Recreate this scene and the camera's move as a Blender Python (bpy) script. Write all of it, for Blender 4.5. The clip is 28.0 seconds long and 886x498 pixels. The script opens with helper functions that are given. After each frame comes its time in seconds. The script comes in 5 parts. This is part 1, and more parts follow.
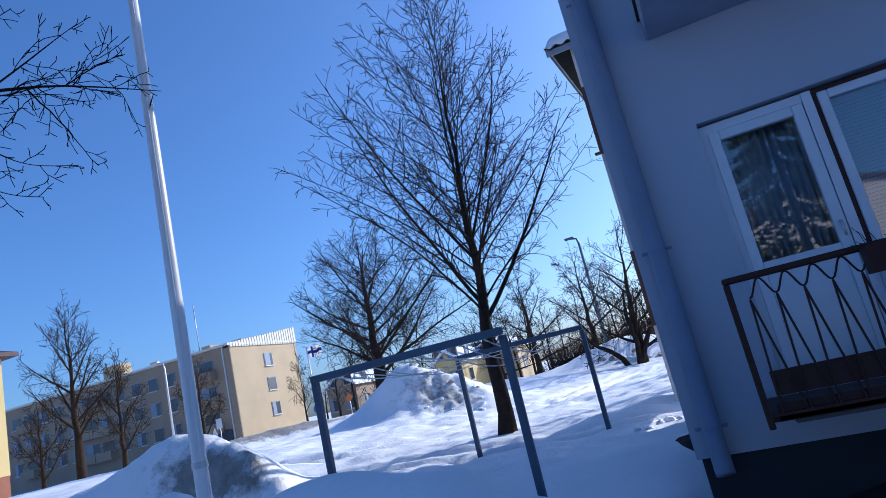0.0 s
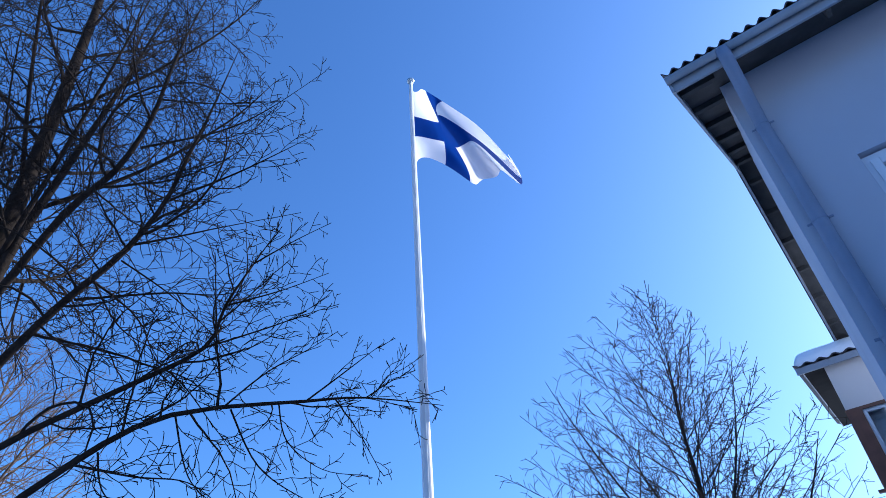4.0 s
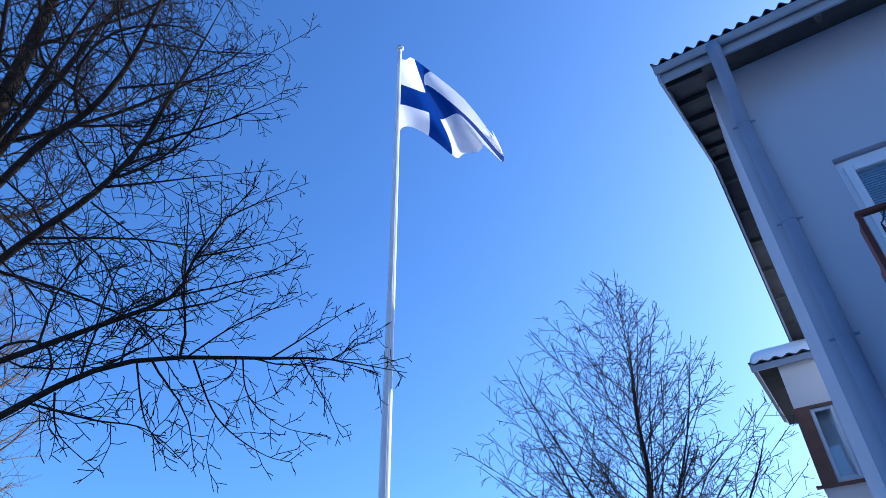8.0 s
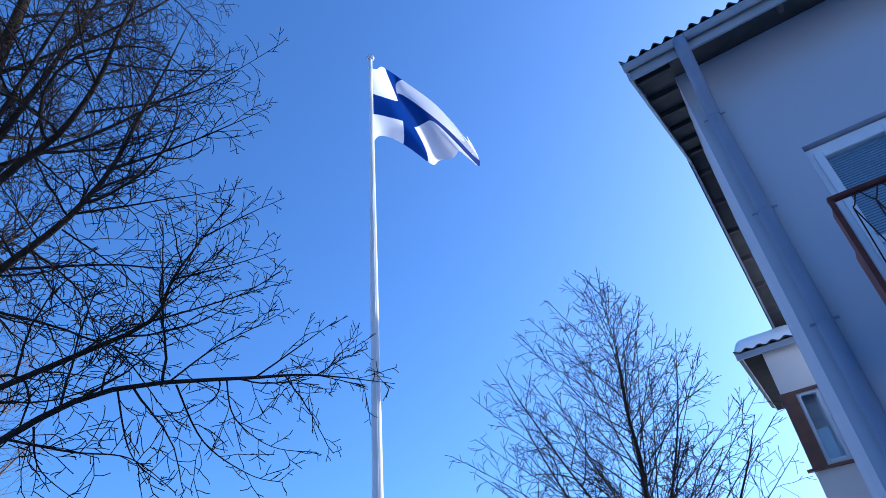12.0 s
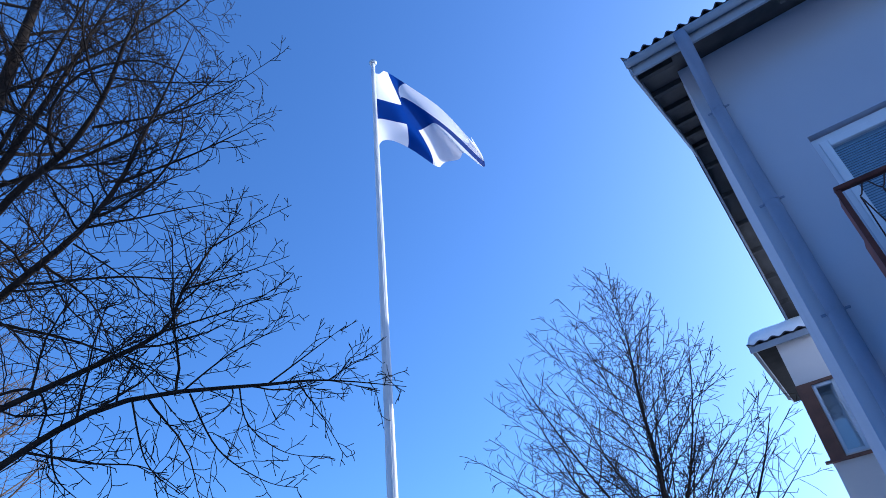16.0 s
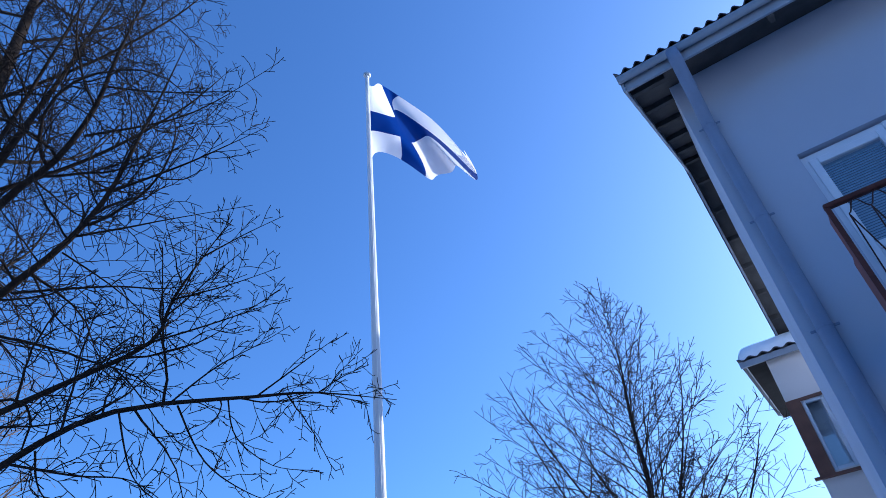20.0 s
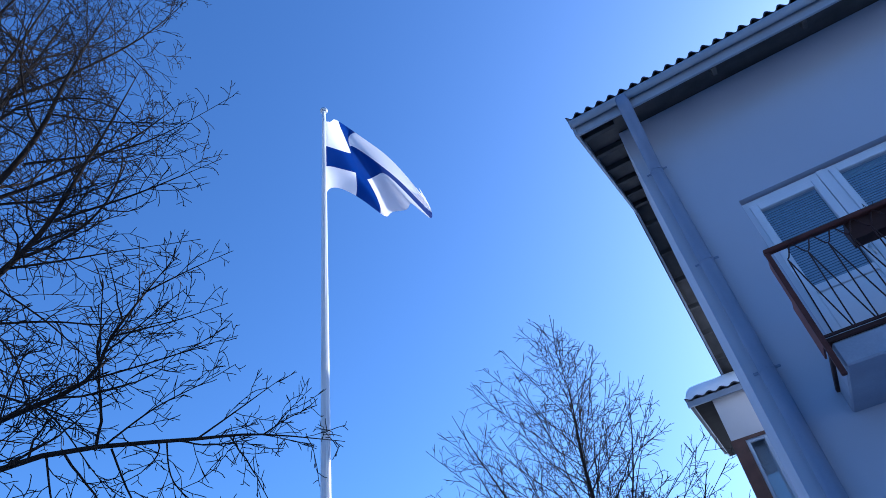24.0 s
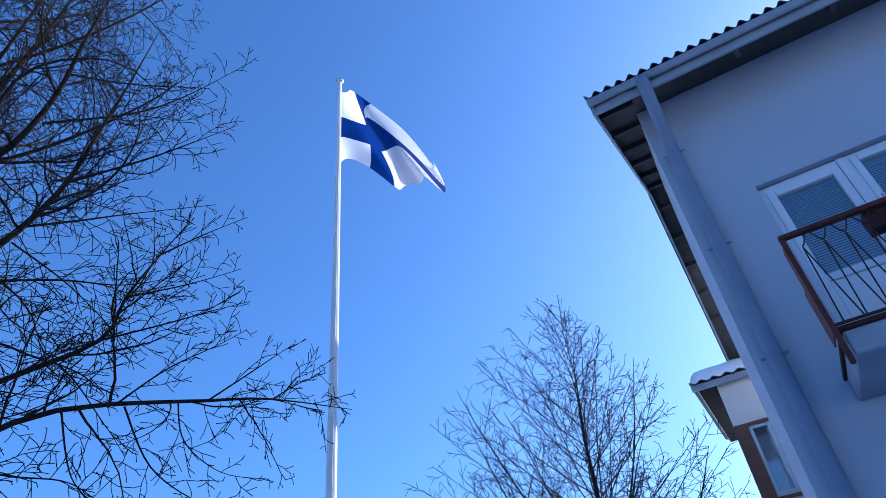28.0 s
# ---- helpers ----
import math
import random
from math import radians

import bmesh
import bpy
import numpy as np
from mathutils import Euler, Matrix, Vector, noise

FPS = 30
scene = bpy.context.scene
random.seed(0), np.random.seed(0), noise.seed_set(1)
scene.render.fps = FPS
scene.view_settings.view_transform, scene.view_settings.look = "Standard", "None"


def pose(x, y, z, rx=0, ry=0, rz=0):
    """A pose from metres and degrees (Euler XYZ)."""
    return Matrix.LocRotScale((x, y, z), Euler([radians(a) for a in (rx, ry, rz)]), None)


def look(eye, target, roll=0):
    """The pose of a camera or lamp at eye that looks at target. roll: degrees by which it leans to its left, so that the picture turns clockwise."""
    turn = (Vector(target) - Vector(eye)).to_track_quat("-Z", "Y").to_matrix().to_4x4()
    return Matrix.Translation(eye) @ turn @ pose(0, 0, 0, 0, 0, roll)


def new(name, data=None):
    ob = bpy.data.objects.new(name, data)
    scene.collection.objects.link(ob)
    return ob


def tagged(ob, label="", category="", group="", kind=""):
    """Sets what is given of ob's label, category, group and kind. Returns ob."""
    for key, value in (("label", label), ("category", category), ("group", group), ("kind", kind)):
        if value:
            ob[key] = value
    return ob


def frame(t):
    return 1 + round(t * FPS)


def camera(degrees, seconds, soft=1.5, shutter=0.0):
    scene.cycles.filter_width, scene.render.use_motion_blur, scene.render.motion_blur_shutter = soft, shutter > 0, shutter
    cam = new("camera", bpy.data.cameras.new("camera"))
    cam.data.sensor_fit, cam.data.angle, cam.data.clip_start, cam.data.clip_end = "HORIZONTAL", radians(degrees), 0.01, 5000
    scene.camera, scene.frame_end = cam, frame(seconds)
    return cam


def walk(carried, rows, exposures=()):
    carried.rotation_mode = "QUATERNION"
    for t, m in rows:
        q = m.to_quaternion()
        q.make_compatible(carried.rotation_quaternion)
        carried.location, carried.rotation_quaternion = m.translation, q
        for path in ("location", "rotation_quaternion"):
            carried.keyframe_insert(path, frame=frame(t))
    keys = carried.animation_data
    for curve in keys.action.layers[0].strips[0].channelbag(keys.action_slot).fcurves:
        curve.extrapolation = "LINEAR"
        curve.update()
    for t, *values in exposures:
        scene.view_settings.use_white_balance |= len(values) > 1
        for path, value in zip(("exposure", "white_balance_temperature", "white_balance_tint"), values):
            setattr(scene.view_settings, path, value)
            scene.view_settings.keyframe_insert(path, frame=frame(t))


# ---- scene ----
cam = camera(70.1, 28.0, soft=0.7)
PATH = [
    (0, (0.99, 0.865, 1.357), (0.289, 2.692, 1.767), -13.4),
    (0.5, (0.818, 0.619, 1.363), (0.197, 2.479, 1.756), -14.4),
    (0.6, (0.767, 0.698, 1.371), (0.11, 2.554, 1.721), -14.9),
    (1, (0.699, 0.653, 1.397), (0.099, 2.489, 1.917), -11.7),
    (1.2, (0.612, 0.601, 1.398), (-0.13, 2.377, 1.939), -9.4),
    (1.5, (0.542, 0.576, 1.393), (-0.289, 2.226, 2.16), -7.1),
    (1.8, (0.453, 0.607, 1.535), (-0.465, 2.133, 2.446), -3.3),
    (2, (0.473, 0.579, 1.587), (-0.365, 2.048, 2.655), -5.9),
    (2.5, (0.481, 0.425, 1.685), (-0.272, 1.686, 3.043), -11.2),
    (3, (0.463, 0.444, 1.684), (-0.316, 1.73, 3.003), -6.9),
    (3.5, (0.445, 0.44, 1.675), (-0.361, 1.708, 2.995), -5.3),
    (4, (0.44, 0.442, 1.648), (-0.42, 1.701, 2.943), -4.4),
    (4.5, (0.443, 0.416, 1.626), (-0.548, 1.608, 2.89), -2.4),
    (6.5, (0.399, 0.432, 1.603), (-0.544, 1.706, 2.824), 0.3),
    (7, (0.394, 0.446, 1.613), (-0.47, 1.764, 2.844), -0.8),
    (7.5, (0.398, 0.456, 1.606), (-0.428, 1.794, 2.842), -1.8),
    (8, (0.408, 0.456, 1.604), (-0.412, 1.8, 2.838), -1.5),
    (8.5, (0.412, 0.454, 1.608), (-0.403, 1.807, 2.836), -1.9),
    (9, (0.419, 0.46, 1.623), (-0.379, 1.825, 2.847), -2.9),
    (9.5, (0.416, 0.471, 1.613), (-0.367, 1.842, 2.841), -3.2),
    (10, (0.418, 0.466, 1.605), (-0.377, 1.822, 2.842), -3.5),
    (10.5, (0.419, 0.469, 1.609), (-0.371, 1.834, 2.839), -2.9),
    (11, (0.423, 0.465, 1.61), (-0.356, 1.811, 2.867), -3.4),
    (11.5, (0.421, 0.475, 1.615), (-0.32, 1.838, 2.875), -6.0),
    (12, (0.421, 0.476, 1.624), (-0.346, 1.839, 2.87), -6.0),
    (12.5, (0.421, 0.472, 1.626), (-0.358, 1.834, 2.866), -6.1),
    (14.5, (0.444, 0.484, 1.621), (-0.324, 1.859, 2.854), -7.3),
    (15, (0.45, 0.486, 1.619), (-0.342, 1.849, 2.85), -6.5),
    (15.5, (0.445, 0.489, 1.615), (-0.352, 1.847, 2.848), -6.6),
    (16, (0.452, 0.475, 1.617), (-0.34, 1.819, 2.869), -7.1),
    (16.5, (0.457, 0.482, 1.608), (-0.336, 1.826, 2.859), -6.5),
    (17, (0.456, 0.482, 1.624), (-0.311, 1.825, 2.891), -8.2),
    (17.5, (0.459, 0.475, 1.618), (-0.304, 1.815, 2.892), -7.1),
    (18, (0.46, 0.477, 1.613), (-0.307, 1.826, 2.874), -6.2),
    (18.5, (0.447, 0.483, 1.628), (-0.283, 1.84, 2.903), -8.1),
    (19, (0.477, 0.47, 1.621), (-0.259, 1.807, 2.914), -8.7),
    (19.5, (0.464, 0.469, 1.617), (-0.284, 1.804, 2.905), -7.8),
    (20, (0.452, 0.475, 1.624), (-0.303, 1.815, 2.903), -7.2),
    (20.5, (0.446, 0.481, 1.613), (-0.314, 1.837, 2.872), -6.9),
    (21, (0.456, 0.481, 1.617), (-0.29, 1.844, 2.876), -7.4),
    (21.5, (0.479, 0.476, 1.624), (-0.201, 1.839, 2.92), -9.3),
    (22, (0.491, 0.47, 1.638), (-0.117, 1.824, 2.978), -11.7),
    (22.5, (0.483, 0.482, 1.638), (-0.102, 1.845, 2.979), -11.0),
    (24.5, (0.466, 0.485, 1.656), (-0.133, 1.838, 3.001), -9.3),
    (25, (0.45, 0.471, 1.628), (-0.159, 1.826, 2.968), -8.1),
    (25.5, (0.454, 0.488, 1.645), (-0.178, 1.827, 2.989), -8.2),
    (26, (0.462, 0.476, 1.631), (-0.175, 1.833, 2.955), -7.7),
    (26.5, (0.452, 0.487, 1.642), (-0.19, 1.852, 2.956), -7.7),
    (27, (0.44, 0.487, 1.627), (-0.197, 1.858, 2.937), -7.2),
    (27.5, (0.443, 0.501, 1.644), (-0.211, 1.877, 2.939), -6.5),
    (28, (0.442, 0.474, 1.632), (-0.201, 1.856, 2.927), -7.0),
]
walk(cam, [(t, look(eye, target, roll)) for t, eye, target, roll in PATH],
     exposures=[(0, 0.17, 5250, 13), (0.6, 0.18, 5650, 14), (1.2, 0.24, 5600, 15), (2.0, 0.2, 5100, 15), (3.0, 0.72, 5050, 9), (4.0, 0.74, 5100, 9), (8.0, 0.74, 5050, 9), (22.0, 0.64, 5050, 10), (28, 0.72, 5050, 9)])

# ---- world, sun, exposure ----
SUN_AZ, SUN_EL = 34.5, 24.5      # clockwise from +y; above the horizon
world = bpy.data.worlds.new("sky")
scene.world = world
world.use_nodes = True
wn = world.node_tree
wn.nodes.clear()
w_out = wn.nodes.new("ShaderNodeOutputWorld")
w_bg = wn.nodes.new("ShaderNodeBackground")
w_sky = wn.nodes.new("ShaderNodeTexSky")
w_sky.sky_type = "NISHITA"
w_sky.sun_disc = False
w_sky.sun_elevation = radians(SUN_EL)
w_sky.sun_rotation = radians(SUN_AZ)
w_sky.air_density, w_sky.dust_density, w_sky.ozone_density = 1.0, 1.7, 7.0
w_bg.inputs["Strength"].default_value = 0.15
wn.links.new(w_sky.outputs[0], w_bg.inputs[0])
wn.links.new(w_bg.outputs[0], w_out.inputs[0])

sun_data = bpy.data.lights.new("sun", "SUN")
sun_data.energy, sun_data.angle, sun_data.color = 4.5, radians(0.5), (1.0, 0.9, 0.74)
sun = new("sun", sun_data)
sun_dir = Vector((math.sin(radians(SUN_AZ)) * math.cos(radians(SUN_EL)), math.cos(radians(SUN_AZ)) * math.cos(radians(SUN_EL)), math.sin(radians(SUN_EL))))
sun.matrix_world = look(sun_dir * 80, (0, 0, 0))


# ---- materials ----
def material(name, color, rough=0.7, metal=0.0, var=0.12, scale=4.0, fine=60.0, bump=0.15, dist=0.01, dark=None, spec=0.5):
    """A surface with blotches at one scale, grain at another and a fine relief."""
    m = bpy.data.materials.new(name)
    m.use_nodes = True
    n, l = m.node_tree.nodes, m.node_tree.links
    b = n["Principled BSDF"]
    tc = n.new("ShaderNodeTexCoord")
    n1, n2 = n.new("ShaderNodeTexNoise"), n.new("ShaderNodeTexNoise")
    n1.inputs["Scale"].default_value, n2.inputs["Scale"].default_value = scale, fine
    n1.inputs["Detail"].default_value, n2.inputs["Detail"].default_value = 6, 4
    l.new(tc.outputs["Object"], n1.inputs["Vector"])
    l.new(tc.outputs["Object"], n2.inputs["Vector"])
    add = n.new("ShaderNodeMath")
    add.operation = "MULTIPLY_ADD"
    add.inputs[1].default_value = 0.35
    l.new(n2.outputs["Fac"], add.inputs[0])
    l.new(n1.outputs["Fac"], add.inputs[2])
    ramp = n.new("ShaderNodeValToRGB")
    ramp.color_ramp.elements[0].position, ramp.color_ramp.elements[1].position = 0.45, 0.95
    lo = dark or tuple(c * (1 - var) for c in color)
    hi = tuple(min(1, c * (1 + var * 0.6)) for c in color)
    ramp.color_ramp.elements[0].color, ramp.color_ramp.elements[1].color = (*lo, 1), (*hi, 1)
    l.new(add.outputs[0], ramp.inputs[0])
    l.new(ramp.outputs[0], b.inputs["Base Color"])
    b.inputs["Roughness"].default_value, b.inputs["Metallic"].default_value = rough, metal
    b.inputs["Specular IOR Level"].default_value = spec
    bp = n.new("ShaderNodeBump")
    bp.inputs["Strength"].default_value, bp.inputs["Distance"].default_value = bump, dist
    l.new(add.outputs[0], bp.inputs["Height"])
    l.new(bp.outputs[0], b.inputs["Normal"])
    return m


def glass_material(name, color, rough=0.02):
    m = bpy.data.materials.new(name)
    m.use_nodes = True
    n, l = m.node_tree.nodes, m.node_tree.links
    n.remove(n["Principled BSDF"])
    mix, gl, tr, lw, pw = (n.new("ShaderNodeMixShader"), n.new("ShaderNodeBsdfGlossy"), n.new("ShaderNodeBsdfTransparent"), n.new("ShaderNodeLayerWeight"), n.new("ShaderNodeMath"))
    gl.inputs["Roughness"].default_value = rough
    tr.inputs["Color"].default_value = (*color, 1)
    pw.operation = "MULTIPLY_ADD"
    pw.inputs[1].default_value, pw.inputs[2].default_value = 0.5, 0.13
    l.new(lw.outputs["Facing"], pw.inputs[0])
    l.new(pw.outputs[0], mix.inputs[0])
    l.new(tr.outputs[0], mix.inputs[1])
    l.new(gl.outputs[0], mix.inputs[2])
    l.new(mix.outputs[0], n["Material Output"].inputs[0])
    return m


M_SNOW = material("snow", (0.86, 0.86, 0.87), rough=0.6, var=0.05, scale=1.3, fine=22, bump=0.6, dist=0.05)
# White plaster with its blue shade put into the base colour.
M_PLASTER = material("shade_toned_plaster", (0.34, 0.375, 0.455), rough=0.85, var=0.07, scale=0.8, fine=120, bump=0.25, dist=0.004)
M_PLASTER_WARM = material("cream_plaster", (0.6, 0.55, 0.52), rough=0.85, var=0.07, scale=0.8, fine=120, bump=0.25, dist=0.004)
M_PLINTH = material("plinth_grey", (0.02, 0.023, 0.032), rough=0.9, var=0.2, scale=3, fine=80, bump=0.4, dist=0.006)
# Pipe and gutter: white paint darkened to its tone in shade.
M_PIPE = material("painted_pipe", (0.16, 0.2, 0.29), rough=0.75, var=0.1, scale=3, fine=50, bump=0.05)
M_GUTTER = material("darkened_white_paint", (0.24, 0.265, 0.31), rough=0.45, var=0.12, scale=2, fine=40, bump=0.05)
M_TILE = material("roof_tile_dark", (0.035, 0.03, 0.035), rough=0.6, var=0.3, scale=6, fine=90, bump=0.2)
M_SOFFIT = material("soffit_board", (0.055, 0.05, 0.046), rough=0.85, var=0.35, scale=5, fine=70, bump=0.3, dist=0.004)
# Bay soffit boards, toned down to near black.
M_BLACK_WOOD = material("near_black_board", (0.012, 0.011, 0.011), rough=0.9, var=0.4, scale=5, fine=70, bump=0.3, dist=0.004, spec=0.1)
# Frame white, greyed and blued to its shaded tone.
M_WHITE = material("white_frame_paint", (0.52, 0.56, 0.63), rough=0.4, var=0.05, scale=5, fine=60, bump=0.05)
M_BROWN = material("brown_wood", (0.13, 0.055, 0.032), rough=0.6, var=0.3, scale=6, fine=60, bump=0.2)
M_IRON = material("rusty_black_iron", (0.034, 0.014, 0.013), rough=0.55, var=0.4, scale=9, fine=90, bump=0.3, dark=(0.03, 0.014, 0.01), spec=0.2)
M_RAIL = material("rusty_brown_paint", (0.075, 0.026, 0.02), rough=0.6, var=0.4, scale=9, fine=90, bump=0.3, spec=0.2)
M_RUST = material("red_rust_panel", (0.16, 0.05, 0.035), rough=0.7, var=0.35, scale=7, fine=70, bump=0.25)
# Darker concrete for the lower balcony's slab.
M_SLAB_DARK = material("dark_concrete", (0.1, 0.1, 0.11), rough=0.9, var=0.3, scale=4, fine=60, bump=0.4, dist=0.006)
M_CONCRETE = material("balcony_concrete", (0.27, 0.3, 0.37), rough=0.9, var=0.2, scale=3, fine=70, bump=0.4, dist=0.006)
M_BLIND = material("blind_slat", (0.2, 0.25, 0.34), rough=0.5, var=0.05, scale=4, fine=30, bump=0.02)
M_CURTAIN = material("grey_curtain", (0.2, 0.24, 0.3), rough=0.9, var=0.12, scale=5, fine=150, bump=0.2)
# Dark tone that stands for missing light in rooms and the entrance.
M_ROOM = material("unlit_interior", (0.06, 0.07, 0.09), rough=0.9, var=0.2)
M_GLASS = glass_material("window_glass", (0.82, 0.87, 0.9))
M_POLE = material("white_pole", (0.7, 0.68, 0.68), rough=0.25, var=0.05, scale=3, fine=40, bump=0.03)
M_RACK = material("blue_grey_steel", (0.06, 0.09, 0.14), rough=0.5, var=0.2, scale=6, fine=60, bump=0.1)
M_LINE = material("white_line", (0.75, 0.75, 0.73), rough=0.6)
M_BARK = material("dark_bark", (0.034, 0.026, 0.022), rough=0.95, var=0.4, scale=9, fine=50, bump=0.8, dist=0.02, spec=0.05)
M_BARK_NEAR = material("dark_brown_bark", (0.028, 0.021, 0.017), rough=0.95, var=0.5, scale=9, fine=50, bump=0.8, dist=0.02, spec=0.05)
# Bark with the low sun's orange put into its colour.
M_BARK_LIT = material("sunlit_twigs", (0.11, 0.068, 0.042), rough=0.95, var=0.3, scale=9, fine=50, bump=0.5)
M_BARK_WARM = material("brown_bark", (0.042, 0.03, 0.022), rough=0.95, spec=0.1, var=0.4, scale=9, fine=50, bump=0.8, dist=0.02)
M_YELLOW = material("yellow_render", (0.62, 0.47, 0.2), rough=0.85, var=0.06, scale=0.5, fine=40, bump=0.1)
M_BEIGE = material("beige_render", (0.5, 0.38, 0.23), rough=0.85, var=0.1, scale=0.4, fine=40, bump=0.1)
# Grey-beige render; the shade of the block's sunless front is in its colour.
M_BEIGE_DIM = material("shaded_grey_beige", (0.31, 0.235, 0.165), rough=0.85, var=0.15, scale=0.3, fine=40, bump=0.1)
M_ROOF_BROWN = material("dark_brown_roof", (0.06, 0.028, 0.025), rough=0.6, var=0.25, scale=2, fine=30, bump=0.2)
M_BRICK = material("red_brick", (0.3, 0.12, 0.07), rough=0.9, var=0.2, scale=2, fine=20, bump=0.3)
M_METAL = material("galvanised", (0.5, 0.51, 0.52), rough=0.4, metal=0.6, var=0.1)
M_DARKWIN = material("far_window", (0.05, 0.06, 0.08), rough=0.1, var=0.2, scale=0.5, fine=3, bump=0.0)
M_SHEET = material("pale_roof_sheet", (0.62, 0.58, 0.5), rough=0.5, var=0.1)
def cloth(name, color):
    """Thin bunting that lets half of the light through."""
    m = material(name, color, rough=0.85, var=0.03, scale=3, fine=300, bump=0.1, dist=0.002, spec=0.1)
    n, l = m.node_tree.nodes, m.node_tree.links
    tr, mix = n.new("ShaderNodeBsdfTranslucent"), n.new("ShaderNodeMixShader")
    tr.inputs["Color"].default_value = (*color, 1)
    mix.inputs[0].default_value = 0.5
    l.new(n["Principled BSDF"].outputs[0], mix.inputs[1])
    l.new(tr.outputs[0], mix.inputs[2])
    l.new(mix.outputs[0], n["Material Output"].inputs[0])
    return m


M_EARTH = material("wet_dark_earth", (0.016, 0.014, 0.014), rough=0.9, var=0.4, scale=8, fine=60, bump=0.8, dist=0.02)
M_NEEDLE = material("spruce_needles", (0.03, 0.05, 0.03), rough=0.8, var=0.4, scale=6, fine=40, bump=0.2)
M_SIGN_B = material("sign_blue", (0.03, 0.12, 0.4), rough=0.5, var=0.05)
M_ORANGE = material("orange_paint", (0.5, 0.15, 0.03), rough=0.6, var=0.1)
M_DIRT = material("dirty_snow", (0.56, 0.52, 0.47), rough=0.9, var=0.4, scale=11, fine=45, bump=1.0, dist=0.06, dark=(0.17, 0.15, 0.13))


M_FLAG_W, M_FLAG_B = cloth("flag_white", (0.8, 0.76, 0.77)), cloth("flag_blue", (0.01, 0.035, 0.19))


# ---- mesh helpers ----
def mesh_ob(name, verts, faces, mat, parent=None, label="", smooth=False):
    me = bpy.data.meshes.new(name)
    me.from_pydata([tuple(v) for v in verts], [], [tuple(f) for f in faces])
    me.validate()
    me.materials.append(mat)
    if smooth:
        me.polygons.foreach_set("use_smooth", [True] * len(me.polygons))
    me.update()
    ob = new(name, me)
    if parent is not None:
        ob.parent = parent
    if label:
        ob["label"] = label
    return ob


def part(name, bm, mat, parent=None, label="", smooth=False):
    me = bpy.data.meshes.new(name)
    bm.to_mesh(me)
    bm.free()
    me.materials.append(mat)
    if smooth:
        me.polygons.foreach_set("use_smooth", [True] * len(me.polygons))
    ob = new(name, me)
    if parent is not None:
        ob.parent = parent
    if label:
        ob["label"] = label
    return ob


def empty(name, at, label, category, group="", kind=""):
    ob = new(name)
    ob.location = at
    return tagged(ob, label, category, group, kind)


def add_box(bm, lo, hi, bevel=0.0):
    """A box between two corners, with bevelled edges where asked."""
    m = Matrix.Translation([(a + b) / 2 for a, b in zip(lo, hi)]) @ Matrix.Diagonal([b - a for a, b in zip(lo, hi)] + [1])
    r = bmesh.ops.create_cube(bm, size=1.0, matrix=m)
    if bevel:
        edges = list({e for v in r["verts"] for e in v.link_edges})
        bmesh.ops.bevel(bm, geom=edges, offset=bevel, segments=1, affect="EDGES")
    return r


def box(name, lo, hi, mat, parent=None, label="", bevel=0.0):
    bm = bmesh.new()
    add_box(bm, lo, hi, bevel)
    return part(name, bm, mat, parent, label)


def tube_data(path, radii, sides=8, caps=True):
    """Vertices and faces of a tube along a polyline."""
    path = [Vector(p) for p in path]
    verts, faces = [], []
    side = None
    for i, p in enumerate(path):
        d = (path[min(i + 1, len(path) - 1)] - path[max(i - 1, 0)]).normalized()
        if side is None:
            side = d.orthogonal().normalized()
        side = (side - d * side.dot(d))
        side = side.normalized() if side.length > 1e-6 else d.orthogonal().normalized()
        up = d.cross(side)
        r = radii[i] if hasattr(radii, "__len__") else radii
        for k in range(sides):
            a = 2 * math.pi * k / sides
            verts.append(p + (side * math.cos(a) + up * math.sin(a)) * r)
    for i in range(len(path) - 1):
        for k in range(sides):
            a, b = i * sides + k, i * sides + (k + 1) % sides
            faces.append((a, b, b + sides, a + sides))
    if caps:
        faces.append(tuple(range(sides - 1, -1, -1)))
        faces.append(tuple(range((len(path) - 1) * sides, len(path) * sides)))
    return verts, faces


def tube(name, path, radii, mat, parent=None, label="", sides=8, smooth=True):
    v, f = tube_data(path, radii, sides)
    return mesh_ob(name, v, f, mat, parent, label, smooth)


# ---- ground: one sheet of snow to the horizon ----
def bump_at(x, y, cx, cy, sx, sy, h, turn=0.0):
    c, s = math.cos(turn), math.sin(turn)
    u, v = ((x - cx) * c + (y - cy) * s) / sx, (-(x - cx) * s + (y - cy) * c) / sy
    return h * math.exp(-(u * u + v * v))


def tracks_at(x, y):
    """Depth of the wheel tracks pressed into the yard's snow, deepened to stand for tree-shadow streaks too: two sets
    of ruts that cross by the linden.
    """
    d = 0.0
    if -6.5 < x < 1.2 and 7.5 < y < 10.8:
        line = 9.0 + 0.24 * (x + 3.5) + 0.012 * (x + 3.5) ** 2
        for off, deep in ((0.0, 0.075), (-0.24, 0.04), (-0.6, 0.07), (-0.8, 0.035)):
            d += deep * math.exp(-((y - line - off) / 0.085) ** 2)
    if -7.0 < x < -1.0 and 9.8 < y < 22.0:
        bend = math.exp(-(y - 10.1) / 1.1)
        line, slope = -3.55 + 0.2 * (y - 14) - 1.6 * bend, 0.2 + 1.45 * bend
        for off, deep in ((0.0, 0.08), (0.3, 0.045), (0.75, 0.075), (1.05, 0.04)):
            d += deep * math.exp(-((x - line - off) / math.hypot(1, slope) / 0.1) ** 2)
    return d * (1.35 + 0.9 * noise.noise((x * 0.8, y * 0.8, 51.0)))


